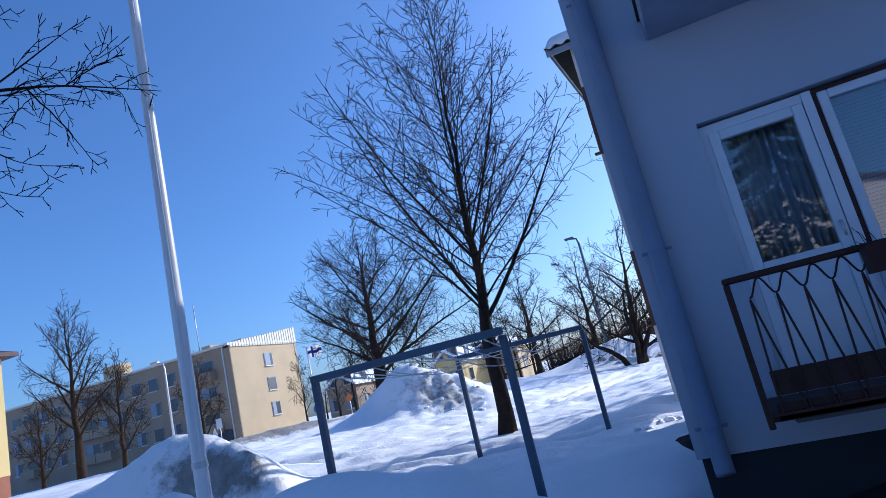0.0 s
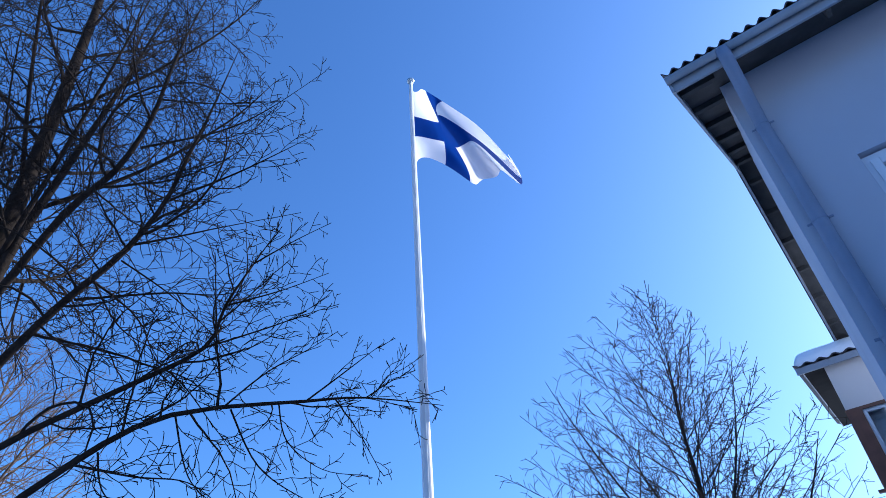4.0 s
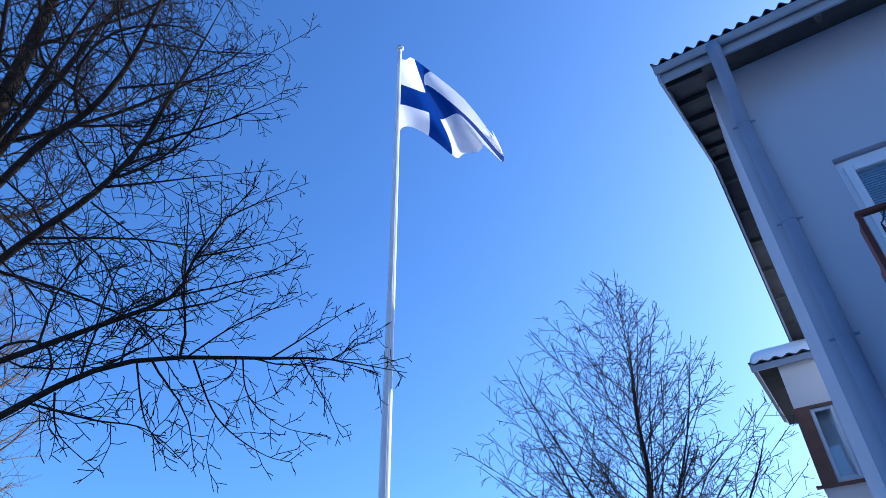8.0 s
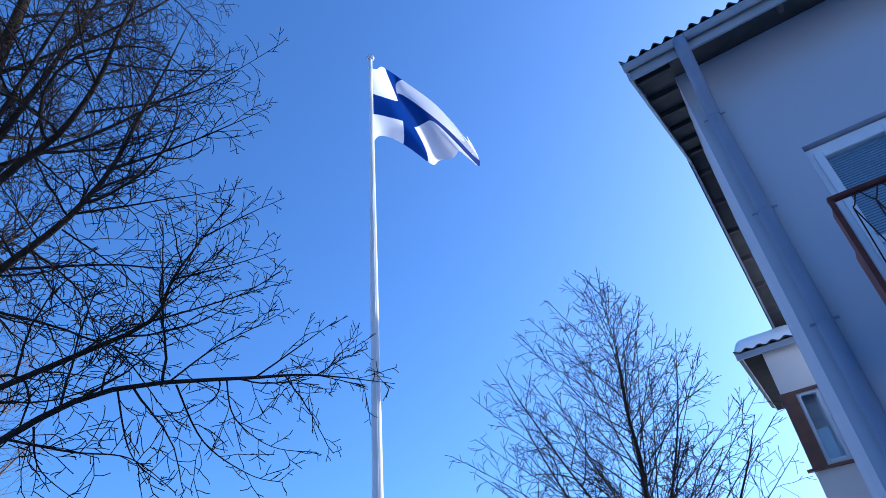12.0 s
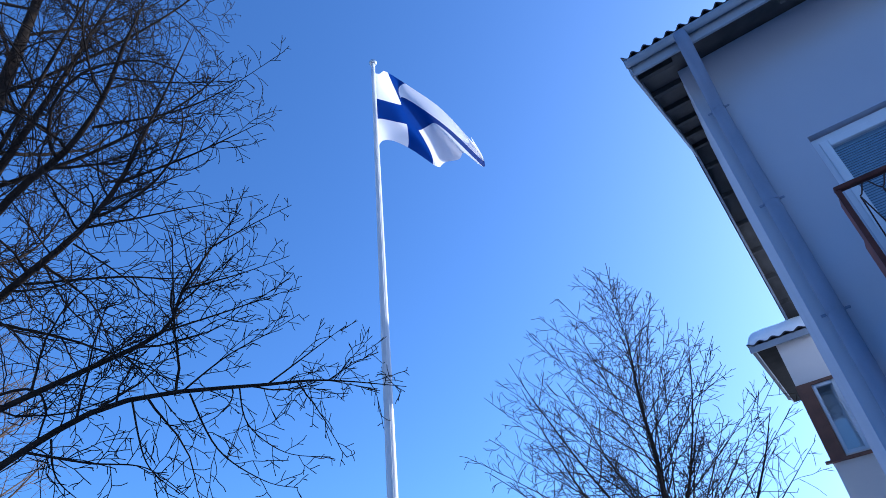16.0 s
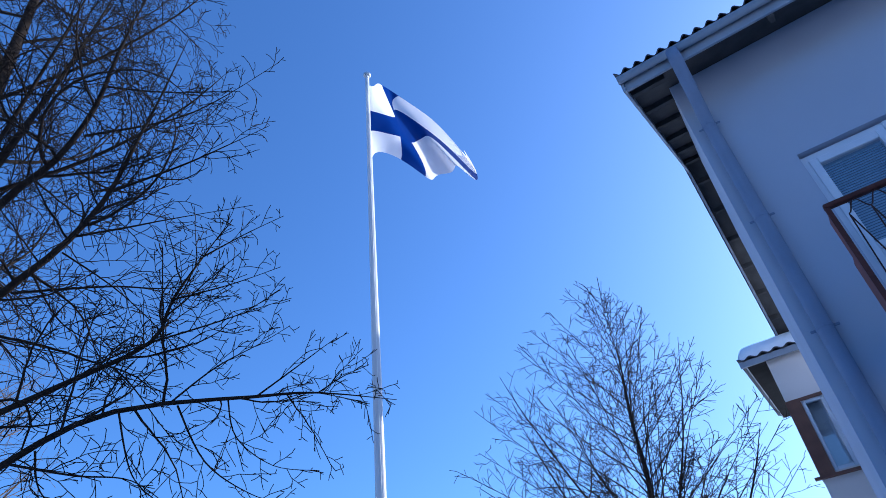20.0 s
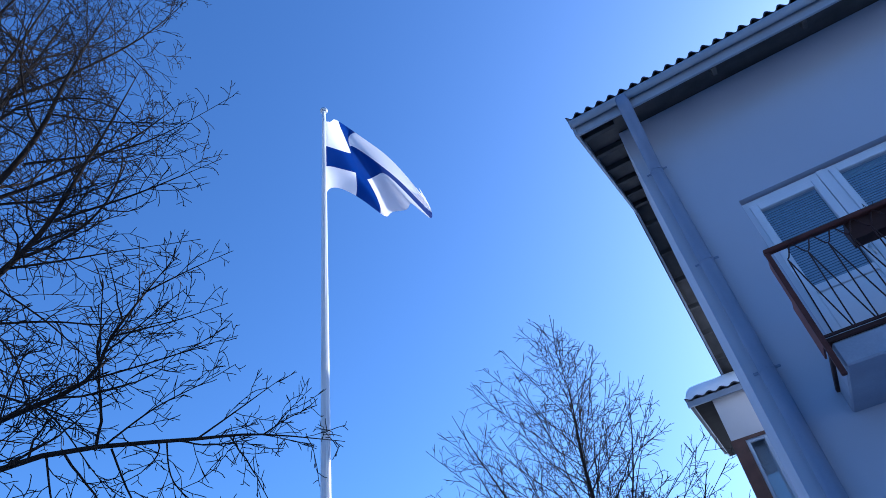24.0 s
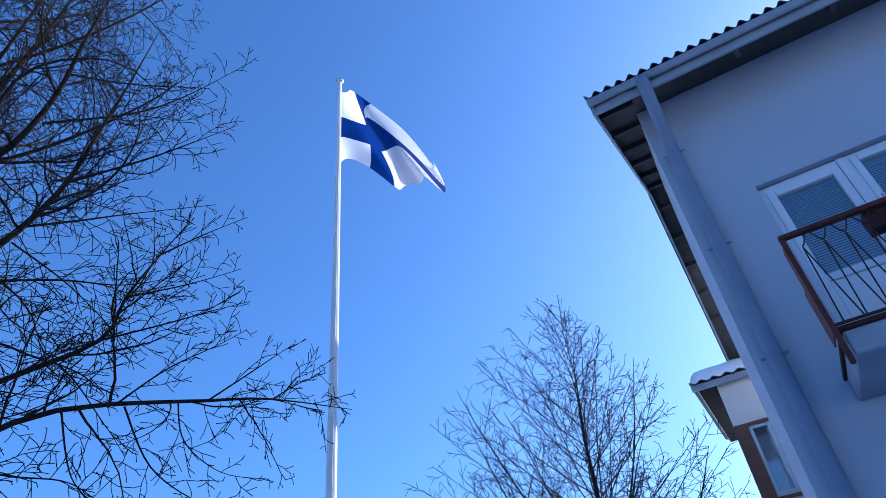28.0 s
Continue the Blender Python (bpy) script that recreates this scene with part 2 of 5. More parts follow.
def ground_z(x, y):
    """The height of the snow."""
    far = min(1.0, max(0.0, (y - 3) / 5.5))
    z = 0.38 * far * far * (3 - 2 * far)
    d = math.hypot(x, y)
    rise = min(1.0, max(0.0, (y - 5) / 6))
    z += 0.075 * min(9.2, max(0.0, -x - 1.5)) * rise * rise * (3 - 2 * rise)      # the yard climbs to the west
    fall = min(1.0, max(0.0, (d - 26) / 26))
    z -= 1.1 * fall * fall * (3 - 2 * fall) * min(1.0, max(0.0, (-x - 4) / 8))    # and drops to the street
    z += bump_at(x, y, -1.85, 5.0, 1.65, 0.72, 0.8)               # shovelled bank by the drying rack
    z += bump_at(x, y, -3.85, 5.25, 0.6, 0.5, 0.66)               # lump by the flagpole
    z += bump_at(x, y, -5.5, 7.3, 1.15, 0.62, 0.95, 0.2)
    z += bump_at(x, y, -7.4, 7.3, 1.6, 0.9, 0.6, 0.1)
    z += bump_at(x, y, -4.45, 7.1, 0.45, 0.35, 0.35)
    z += bump_at(x, y, -6.9, 16.3, 1.25, 1.0, 1.25)                # ploughed heap
    z += bump_at(x, y, -5.3, 16.8, 1.1, 0.8, 0.5)
    flute = bump_at(x, y, -5.85, 15.9, 0.95, 0.9, 1.0)            # its crusted, furrowed side
    if flute > 0.03:
        across = x * 0.9 + y * 0.45
        z += flute * (0.3 * abs(noise.noise((across * 3.2, y * 0.7 - x * 0.5, 21.0))) + 0.16 * abs(noise.noise((across * 7.0, y * 1.6, 31.0))) - 0.06)
    z += bump_at(x, y, -2.6, 29.6, 2.7, 1.8, 1.35)                # far heap by the orchard
    z += bump_at(x, y, -6.0, 22.5, 2.5, 1.5, 0.3)
    z += bump_at(x, y, -9.9, 14.9, 2.4, 0.45, 0.26, 1.12)          # dirty bank along the street
    lump = bump_at(x, y, -5.9, 16.1, 0.9, 1.1, 1.0) + bump_at(x, y, -4.7, 6.8, 0.8, 0.5, 0.9) + bump_at(x, y, -2.9, 28.8, 2.4, 1.7, 0.9)
    crag = bump_at(x, y, -4.8, 6.95, 0.9, 0.4, 1.0, 0.1) + bump_at(x, y, -3.75, 4.98, 0.45, 0.3, 0.7)
    if crag > 0.04:               # the broken faces left by the plough
        z += crag * (0.3 * abs(noise.noise((x * 3.1, y * 3.1, 41.0))) + 0.2 * abs(noise.noise((x * 7.3, y * 7.3, 43.0))) - 0.12)
    if lump > 0.02:
        z += lump * (0.16 * noise.noise((x * 2.6, y * 2.6, 9.0)) + 0.1 * noise.noise((x * 6.3, y * 6.3, 2.0)))
    if 6.5 < y < 26:
        k = min(1.0, y - 6.5)
        z -= k * tracks_at(x, y)
        z += k * (0.03 * noise.noise((x * 5.5, y * 5.5, 7.0)) + 0.06 * noise.noise((x * 1.9, y * 1.2, 5.0)))
        along, across = 0.94 * x + 0.34 * y, 0.94 * y - 0.34 * x                  # drifted tracks, ridged to pass for shadow streaks as well
        z += k * 0.05 * noise.noise((along * 0.22, across * 2.6, 3.0)) * min(1.0, max(0.0, noise.noise((x * 0.3, y * 0.3, 8.0)) + 0.6))
        pit = noise.noise((x * 3.4, y * 2.6, 12.0))
        z -= k * 0.07 * max(0.0, pit - 0.28)
    z += bump_at(x, y, -0.95, 5.3, 0.16, 0.2, 0.1)                # broken crest of the bank
    near = max(0.0, 1 - d / 70)
    z += near * 0.05 * noise.noise((x * 0.9, y * 0.9, 1.0)) + near * 0.018 * noise.noise((x * 3.1, y * 3.1, 4.0))
    if y > 4.0 and x > 0.0:
        z -= 0.22 * math.exp(-((x - 0.9) / 0.45) ** 2) * math.exp(-max(0.0, y - 5.6) ** 2)
    return z


def axis_lines(lo, hi, step, reach):
    """Grid lines, close in [lo, hi] and wider and wider out to +-reach."""
    mid = list(np.arange(lo, hi + step / 2, step))
    out, s, v = [], step, hi
    while v < reach:
        s *= 1.16
        v += s
        out.append(v)
    low, s, v = [], step, lo
    while v > -reach:
        s *= 1.16
        v -= s
        low.append(v)
    return low[::-1] + mid + out


gx, gy = axis_lines(-9.0, 3.0, 0.085, 1500.0), axis_lines(-1.0, 19.0, 0.085, 1500.0)
verts = [(x, y, ground_z(x, y)) for y in gy for x in gx]
nx = len(gx)
faces = [(j * nx + i, j * nx + i + 1, (j + 1) * nx + i + 1, (j + 1) * nx + i) for j in range(len(gy) - 1) for i in range(nx - 1)]


def dirt_at(x, y):
    """How much grit and soot lies in the snow: on the cut faces of the ploughed piles."""
    d = bump_at(x, y, -4.85, 6.95, 0.8, 0.26, 1.0, 0.1) + bump_at(x, y, -3.72, 4.92, 0.4, 0.24, 0.85) + bump_at(x, y, -5.6, 15.75, 1.1, 0.8, 0.62)
    return d + bump_at(x, y, -3.2, 28.2, 2.6, 1.0, 0.45) + bump_at(x, y, -9.8, 14.7, 2.6, 0.4, 0.95, 1.12)


def ground_material():
    """Snow, with pitted dirty snow where the mesh says so."""
    m = material("snow_ground", (0.86, 0.86, 0.87), rough=0.6, var=0.05, scale=1.3, fine=22, bump=0.6, dist=0.05)
    n, l = m.node_tree.nodes, m.node_tree.links
    at, tc, ns, ma, rp, mx = (n.new("ShaderNodeAttribute"), n.new("ShaderNodeTexCoord"), n.new("ShaderNodeTexNoise"), n.new("ShaderNodeMath"), n.new("ShaderNodeValToRGB"), n.new("ShaderNodeMix"))
    at.attribute_name, ma.operation, mx.data_type = "dirt", "MULTIPLY_ADD", "RGBA"
    ns.inputs["Scale"].default_value, ns.inputs["Detail"].default_value, ns.inputs["Roughness"].default_value = 5.0, 9, 0.7
    l.new(tc.outputs["Object"], ns.inputs["Vector"])
    ma.inputs[1].default_value = 1.5
    l.new(ns.outputs["Fac"], ma.inputs[0])
    l.new(at.outputs["Fac"], ma.inputs[2])
    rp.color_ramp.elements[0].position, rp.color_ramp.elements[1].position = 0.0, 1.0
    sc = n.new("ShaderNodeMapRange")
    sc.inputs["From Min"].default_value, sc.inputs["From Max"].default_value = 1.0, 1.45
    l.new(ma.outputs[0], sc.inputs["Value"])
    b = n["Principled BSDF"]
    clean = b.inputs["Base Color"].links[0].from_socket
    rp.color_ramp.elements[0].color, rp.color_ramp.elements[1].color = (0.5, 0.47, 0.43, 1), (0.05, 0.043, 0.037, 1)
    l.new(ns.outputs["Fac"], rp.inputs[0])
    l.new(sc.outputs["Result"], mx.inputs["Factor"])
    l.new(clean, mx.inputs["A"])
    l.new(rp.outputs[0], mx.inputs["B"])
    l.new(mx.outputs["Result"], b.inputs["Base Color"])
    return m


ground = mesh_ob("ground", verts, faces, ground_material(), smooth=True)
ground.data.attributes.new("dirt", "FLOAT", "POINT").data.foreach_set("value", [dirt_at(v[0], v[1]) for v in verts])
tagged(ground, "deep white snow with shovelled banks and trodden hollows", "snow", kind="structure")

# ---- the house ----
WX, WY, STOREY = 0.62, 5.5, 2.8          # corner of the house, its front face, storey height
EAVE_Y, EAVE_Z, VERGE_X, SLOPE, RIDGE_Y = 4.95, 6.722, 0.22, 0.4, 7.918
HOUSE_END, BACK_Y = 15.0, 9.1

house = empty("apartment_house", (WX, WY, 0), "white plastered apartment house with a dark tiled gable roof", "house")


def child(ob, parent):
    """Keeps ob where it stands under a parent that has been placed."""
    ob.parent = parent
    ob.matrix_parent_inverse = Matrix.Translation(-Vector(parent.location))
    return ob


def wall_with_openings(name, x0, x1, z0, z1, y0, y1, holes, mat):
    """A wall along x with rectangular holes (xa, xb, za, zb) through it."""
    xs = sorted({x0, x1, *[h[0] for h in holes], *[h[1] for h in holes]})
    zs = sorted({z0, z1, *[h[2] for h in holes], *[h[3] for h in holes]})
    bm = bmesh.new()
    solid = {}
    for i in range(len(xs) - 1):
        for k in range(len(zs) - 1):
            cx, cz = (xs[i] + xs[i + 1]) / 2, (zs[k] + zs[k + 1]) / 2
            solid[i, k] = not any(h[0] < cx < h[1] and h[2] < cz < h[3] for h in holes)
    def quad(a, b, c, d):
        bm.faces.new([bm.verts.new(p) for p in (a, b, c, d)])
    for (i, k), full in solid.items():
        if not full:
            continue
        a, b, lo, hi = xs[i], xs[i + 1], zs[k], zs[k + 1]
        quad((a, y0, lo), (b, y0, lo), (b, y0, hi), (a, y0, hi))
        quad((b, y1, lo), (a, y1, lo), (a, y1, hi), (b, y1, hi))
        if not solid.get((i - 1, k)):
            quad((a, y1, lo), (a, y0, lo), (a, y0, hi), (a, y1, hi))
        if not solid.get((i + 1, k)):
            quad((b, y0, lo), (b, y1, lo), (b, y1, hi), (b, y0, hi))
        if not solid.get((i, k - 1)):
            quad((a, y1, lo), (b, y1, lo), (b, y0, lo), (a, y0, lo))
        if not solid.get((i, k + 1)):
            quad((a, y0, hi), (b, y0, hi), (b, y1, hi), (a, y1, hi))
    bmesh.ops.remove_doubles(bm, verts=bm.verts, dist=1e-4)
    return part(name, bm, mat)


DOOR = (1.268, 1.93)            # balcony door, then the window beside it
WIND = (1.99, 3.15)
holes = []
for s in range(2):
    z = s * STOREY
    holes += [(DOOR[0], WIND[0] - 0.0, 0.84 + z, 2.69 + z), (WIND[0], WIND[1], 1.5 + z, 2.69 + z)]
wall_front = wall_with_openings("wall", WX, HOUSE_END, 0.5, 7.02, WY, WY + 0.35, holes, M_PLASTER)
child(wall_front, house)
bm = bmesh.new()
add_box(bm, (WX, WY + 0.35, 0.5), (WX + 0.35, BACK_Y, 7.02))
vs = [bm.verts.new(p) for x in (WX, WX + 0.35) for p in ((x, WY, 7.02), (x, BACK_Y, 7.02), (x, BACK_Y, 7.42), (x, RIDGE_Y, 7.97))]
bm.faces.new(vs[:4]), bm.faces.new(vs[4:][::-1])
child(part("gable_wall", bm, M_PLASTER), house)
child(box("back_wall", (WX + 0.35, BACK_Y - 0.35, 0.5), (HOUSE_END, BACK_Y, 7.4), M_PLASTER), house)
# unseen slab added to stop sun leaking in on the blinds
child(box("unseen_sun_seal", (WX + 0.35, WY + 0.35, 6.8), (HOUSE_END, BACK_Y - 0.35, 7.0), M_SOFFIT), house)
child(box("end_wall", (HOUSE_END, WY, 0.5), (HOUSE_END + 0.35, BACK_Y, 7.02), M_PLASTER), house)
bm = bmesh.new()
add_box(bm, (WX + 0.03, WY + 0.03, -0.6), (HOUSE_END, BACK_Y - 0.03, 0.5))
child(part("plinth", bm, M_PLINTH, label="dark grey concrete plinth"), house)


# roof: corrugated tile sheet over boards
def roof_low(y):
    return EAVE_Z + SLOPE * (min(y, RIDGE_Y) - EAVE_Y) - 0.45 * max(0.0, y - RIDGE_Y)


def verge_x(y):
    """The verge is not quite square to the eave."""
    return VERGE_X + 0.058 * (min(y, RIDGE_Y) - EAVE_Y) + 0.021 * max(0.0, y - RIDGE_Y)


def wavy_roof(name, x0, x1, rows, pitch, amp, thick, mat, edge=None):
    """A tile sheet with its waves along x; rows: (y, z) down the slope."""
    cols = int((x1 - x0) / pitch * 8)
    verts, faces = [], []
    for lay in (0.0, -thick):
        for y, z in rows:
            xs = edge(y) if edge else x0
            for i in range(cols + 1):
                x = max(xs, x0 + (x1 - x0) * i / cols)
                verts.append((x, y, z + lay + amp * math.cos(2 * math.pi * (x - x0) / pitch)))
    n, r = cols + 1, len(rows)
    for lay in range(2):
        for j in range(r - 1):
            for i in range(cols):
                a = lay * n * r + j * n + i
                q = (a, a + 1, a + 1 + n, a + n)
                faces.append(q if lay == 0 else q[::-1])
    for j in (0, r - 1):
        for i in range(cols):
            a = j * n + i
            q = (a, a + n * r, a + 1 + n * r, a + 1)
            faces.append(q if j == 0 else q[::-1])
    for j in range(r - 1):
        for i in (0, cols):
            a = j * n + i
            faces.append((a, a + n, a + n + n * r, a + n * r))
    return mesh_ob(name, verts, faces, mat, smooth=False)


TOP = 0.218
ROOF_Y, END_Y = 9.198, 12.064
rows = [(EAVE_Y - 0.07, roof_low(EAVE_Y - 0.07) + TOP), (RIDGE_Y, roof_low(RIDGE_Y) + TOP), (ROOF_Y, roof_low(ROOF_Y) + TOP)]
child(tagged(wavy_roof("roof", VERGE_X - 0.02, HOUSE_END + 0.5, rows, 0.1225, 0.0335, 0.02, M_TILE, lambda y: verge_x(y) - 0.02), "dark wavy roof tiles"), house)
# far slope kept to a narrow strip, so that sun passes behind the house
link = [(ROOF_Y, roof_low(ROOF_Y) + TOP), (END_Y, roof_low(END_Y) + TOP)]
child(wavy_roof("far_slope_strip", VERGE_X - 0.02, 0.95, link, 0.1225, 0.028, 0.02, M_TILE, lambda y: verge_x(y) - 0.02), house)
# boarding under the tiles
bm = bmesh.new()
for ya, yb, xb in ((EAVE_Y + 0.03, RIDGE_Y, HOUSE_END + 0.45), (RIDGE_Y, ROOF_Y, HOUSE_END + 0.45), (ROOF_Y, END_Y, 0.95)):
    v = []
    for far in (0, 1):
        for y in (ya, yb):
            for dz in (0.09, 0.15):
                v.append(bm.verts.new((xb if far else verge_x(y) + 0.03, y, roof_low(y) + dz)))
    for f in ((0, 1, 3, 2), (4, 6, 7, 5), (0, 2, 6, 4), (1, 5, 7, 3), (0, 4, 5, 1), (2, 3, 7, 6)):
        bm.faces.new([v[i] for i in f])
child(part("roof_boarding", bm, M_SOFFIT), house)
# lookouts across the verge overhang
for i in range(14):
    y = EAVE_Y + 0.22 + i * 0.5
    z = roof_low(y) + 0.02
    child(box("lookout", (verge_x(y) + 0.03, y, z), (WX, y + 0.05, z + 0.09), M_SOFFIT), house)
# bargeboards
for ya, yb in ((EAVE_Y - 0.02, RIDGE_Y), (RIDGE_Y, END_Y)):
    bm = bmesh.new()
    v = []
    for off in (0.0, 0.028):
        for y in (ya, yb):
            for dz in (-0.04, 0.185):
                v.append(bm.verts.new((verge_x(y) + off, y, roof_low(y) + dz)))
    for f in ((0, 1, 3, 2), (4, 6, 7, 5), (0, 2, 6, 4), (1, 5, 7, 3), (0, 4, 5, 1), (2, 3, 7, 6)):
        bm.faces.new([v[k] for k in f])
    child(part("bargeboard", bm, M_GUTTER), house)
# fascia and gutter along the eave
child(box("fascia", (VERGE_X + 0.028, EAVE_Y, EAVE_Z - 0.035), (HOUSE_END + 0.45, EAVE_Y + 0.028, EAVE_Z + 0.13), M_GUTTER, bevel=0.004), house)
verts, faces = [], []
prof = [(-0.04 + 0.04 * math.cos(a) - 0.002, 0.075 * math.sin(a)) for a in [math.pi + math.pi * k / 8 for k in range(9)]]
prof = prof + [(p[0] * 0.9 - 0.004, p[1] * 0.9 + 0.004) for p in prof[::-1]]
for x in (VERGE_X - 0.01, HOUSE_END + 0.5):
    verts += [(x, EAVE_Y - 0.002 + p[0], EAVE_Z + 0.13 + p[1]) for p in prof]
k = len(prof)
faces = [(i, (i + 1) % k, k + (i + 1) % k, k + i) for i in range(k)] + [tuple(range(k - 1, -1, -1)), tuple(range(k, 2 * k))]
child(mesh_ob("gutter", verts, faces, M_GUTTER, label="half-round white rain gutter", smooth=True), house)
for i in range(9):
    x = 1.63 + i * 0.85
    y0 = EAVE_Y + 0.03
    bm = bmesh.new()
    add_box(bm, (x, y0, EAVE_Z - 0.055), (x + 0.045, y0 + 0.09, EAVE_Z + 0.08), 0.006)
    child(part("rafter_tail", bm, M_SOFFIT), house)

# unseen wall between house and stair bay, added to keep sun off the bank
child(box("unseen_sun_block", (0.95, BACK_Y + 0.003, 1.35), (1.2, 10.897, 5.4), M_PLASTER), house)

# downpipe
PX, PY = 0.772, WY - 0.085
path = [(0.775, EAVE_Y - 0.06, EAVE_Z + 0.09), (0.775, EAVE_Y - 0.05, EAVE_Z - 0.03), (PX + 0.004, PY - 0.04, 6.3), (PX, PY, 6.2), (PX, PY, 0.43), (PX + 0.003, PY - 0.012, 0.4)]
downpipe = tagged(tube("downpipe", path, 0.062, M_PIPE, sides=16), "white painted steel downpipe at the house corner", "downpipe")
for z in (6.18, 4.97, 3.87, 1.9, 0.7):
    bm = bmesh.new()
    bmesh.ops.create_cone(bm, cap_ends=True, segments=16, radius1=0.066, radius2=0.066, depth=0.022, matrix=Matrix.Translation((PX, PY, z)))
    for side in (-1, 1):
        add_box(bm, (PX + side * 0.084 - 0.018, PY - 0.005, z - 0.011), (PX + side * 0.084 + 0.018, PY + 0.005, z + 0.011), 0.003)
    part("clamp", bm, M_PIPE, downpipe)


def window_sash(name, x0, x1, z0, z1, y, parent, w=0.065, panel=0.0, blind=True):
    """A white sash with glass; panel: height of a solid panel below the glass; slats of a blind behind."""
    zb = z0 + panel
    bm = bmesh.new()
    add_box(bm, (x0, y, z0), (x0 + w, y + 0.06, z1), 0.006)
    add_box(bm, (x1 - w, y, z0), (x1, y + 0.06, z1), 0.006)
    add_box(bm, (x0 + w, y, z1 - w), (x1 - w, y + 0.06, z1), 0.006)
    add_box(bm, (x0 + w, y, zb), (x1 - w, y + 0.06, zb + w), 0.006)
    sash = child(part(name, bm, M_WHITE), parent)
    if panel:
        ob = box("door_panel", (x0 + w, y + 0.015, z0), (x1 - w, y + 0.05, zb), M_WHITE, bevel=0.004)
        child(ob, parent)
    g = mesh_ob("pane", [(x0 + w, y + 0.03, zb + w), (x1 - w, y + 0.03, zb + w), (x1 - w, y + 0.03, z1 - w), (x0 + w, y + 0.03, z1 - w)], [(0, 1, 2, 3)], M_GLASS)
    g.visible_shadow = False
    child(g, parent)
    if blind:
        verts, faces = [], []
        n = int((z1 - zb - 2 * w) / 0.025)
        for i in range(n):
            z = zb + w + 0.02 + i * 0.025
            b = len(verts)
            for x in (x0 + w + 0.005, x1 - w - 0.005):
                verts += [(x, y + 0.062, z - 0.0125), (x, y + 0.077, z + 0.011), (x, y + 0.0785, z + 0.0105), (x, y + 0.0635, z - 0.013)]
            faces += [(b, b + 4, b + 5, b + 1), (b + 2, b + 6, b + 7, b + 3), (b + 1, b + 5, b + 6, b + 2), (b + 3, b + 7, b + 4, b)]
        child(mesh_ob("blind", verts, faces, M_BLIND, label="closed grey-blue slatted blind"), parent)
    return sash


for s in range(2):
    z = s * STOREY
    y = WY + 0.055
    win = empty("window_" + str(s + 1), (DOOR[0], WY, z), "white framed balcony door and window set back in plaster", "window", kind="structure")
    bm = bmesh.new()      # the fixed frame round door and window
    add_box(bm, (DOOR[0], y, 0.84 + z), (DOOR[0] + 0.05, y + 0.08, 2.67 + z))
    add_box(bm, (DOOR[1], y - 0.01, 0.84 + z), (WIND[0], y + 0.08, 2.67 + z))
    add_box(bm, (DOOR[0] + 0.05, y, 2.61 + z), (DOOR[1], y + 0.08, 2.67 + z))
    child(part("window_frame", bm, M_WHITE), win)
    bm = bmesh.new()
    add_box(bm, (WIND[0], y, 1.5 + z), (WIND[0] + 0.03, y + 0.08, 2.67 + z))
    add_box(bm, (WIND[1] - 0.03, y, 1.5 + z), (WIND[1], y + 0.08, 2.67 + z))
    add_box(bm, (WIND[0] + 0.03, y, 2.64 + z), (WIND[1] - 0.03, y + 0.08, 2.67 + z))
    add_box(bm, (WIND[0] + 0.03, y, 1.5 + z), (WIND[1] - 0.03, y + 0.08, 1.54 + z))
    # lower frame dark: its colour stands for the black gap beside the door
    child(part("window_frame", bm, M_IRON if s == 0 else M_WHITE), win)
    window_sash("door_leaf", DOOR[0] + 0.05, DOOR[1] - 0.005, 0.86 + z, 2.61 + z, y - 0.01, win, 0.07, panel=0.72, blind=s == 1)
    if s == 0:                # a drawn curtain behind the lower door's glass
        n, verts = 48, []
        for i in range(n + 1):
            x = DOOR[0] + 0.1 + (DOOR[1] - DOOR[0] - 0.16) * i / n
            fold = 0.018 * math.sin(i * 1.25) + 0.006 * math.sin(i * 0.55)
            verts += [(x, y + 0.13 + fold, 1.6), (x, y + 0.13 + fold * 0.6, 2.6), (x, y + 0.134 + fold * 0.6, 2.6), (x, y + 0.134 + fold, 1.6)]
        faces = [(i * 4 + a, i * 4 + 4 + a, i * 4 + 4 + (a + 1) % 4, i * 4 + (a + 1) % 4) for i in range(n) for a in range(4)]
        child(mesh_ob("curtain", verts, faces, M_CURTAIN, label="drawn grey-blue curtain", smooth=True), win)
    window_sash("sash", WIND[0] + 0.032, WIND[1] - 0.032, 1.54 + z, 2.64 + z, y - 0.01, win, 0.06)
    child(tube("door_handle", [(DOOR[1] - 0.04, y - 0.015, 1.78 + z), (DOOR[1] - 0.04, y - 0.05, 1.78 + z), (DOOR[1] - 0.04, y - 0.055, 1.68 + z)], 0.009, M_METAL, sides=6), win)
    child(box("window_sill", (WIND[0], WY - 0.04, 1.475 + z), (WIND[1], y, 1.5 + z), M_GUTTER), win)
    # a single sheet, coloured dark in place of the unlit room
    child(box("unlit_room_sheet", (DOOR[0] - 0.1, WY + 0.9, 0.8 + z), (WIND[1] + 0.1, WY + 0.95, 2.75 + z), M_ROOM), win)


def rod_mesh(paths, r, sides=5):
    verts, faces = [], []
    for p in paths:
        v, f = tube_data(p, r, sides)
        b = len(verts)
        verts += v
        faces += [tuple(i + b for i in q) for q in f]
    return verts, faces


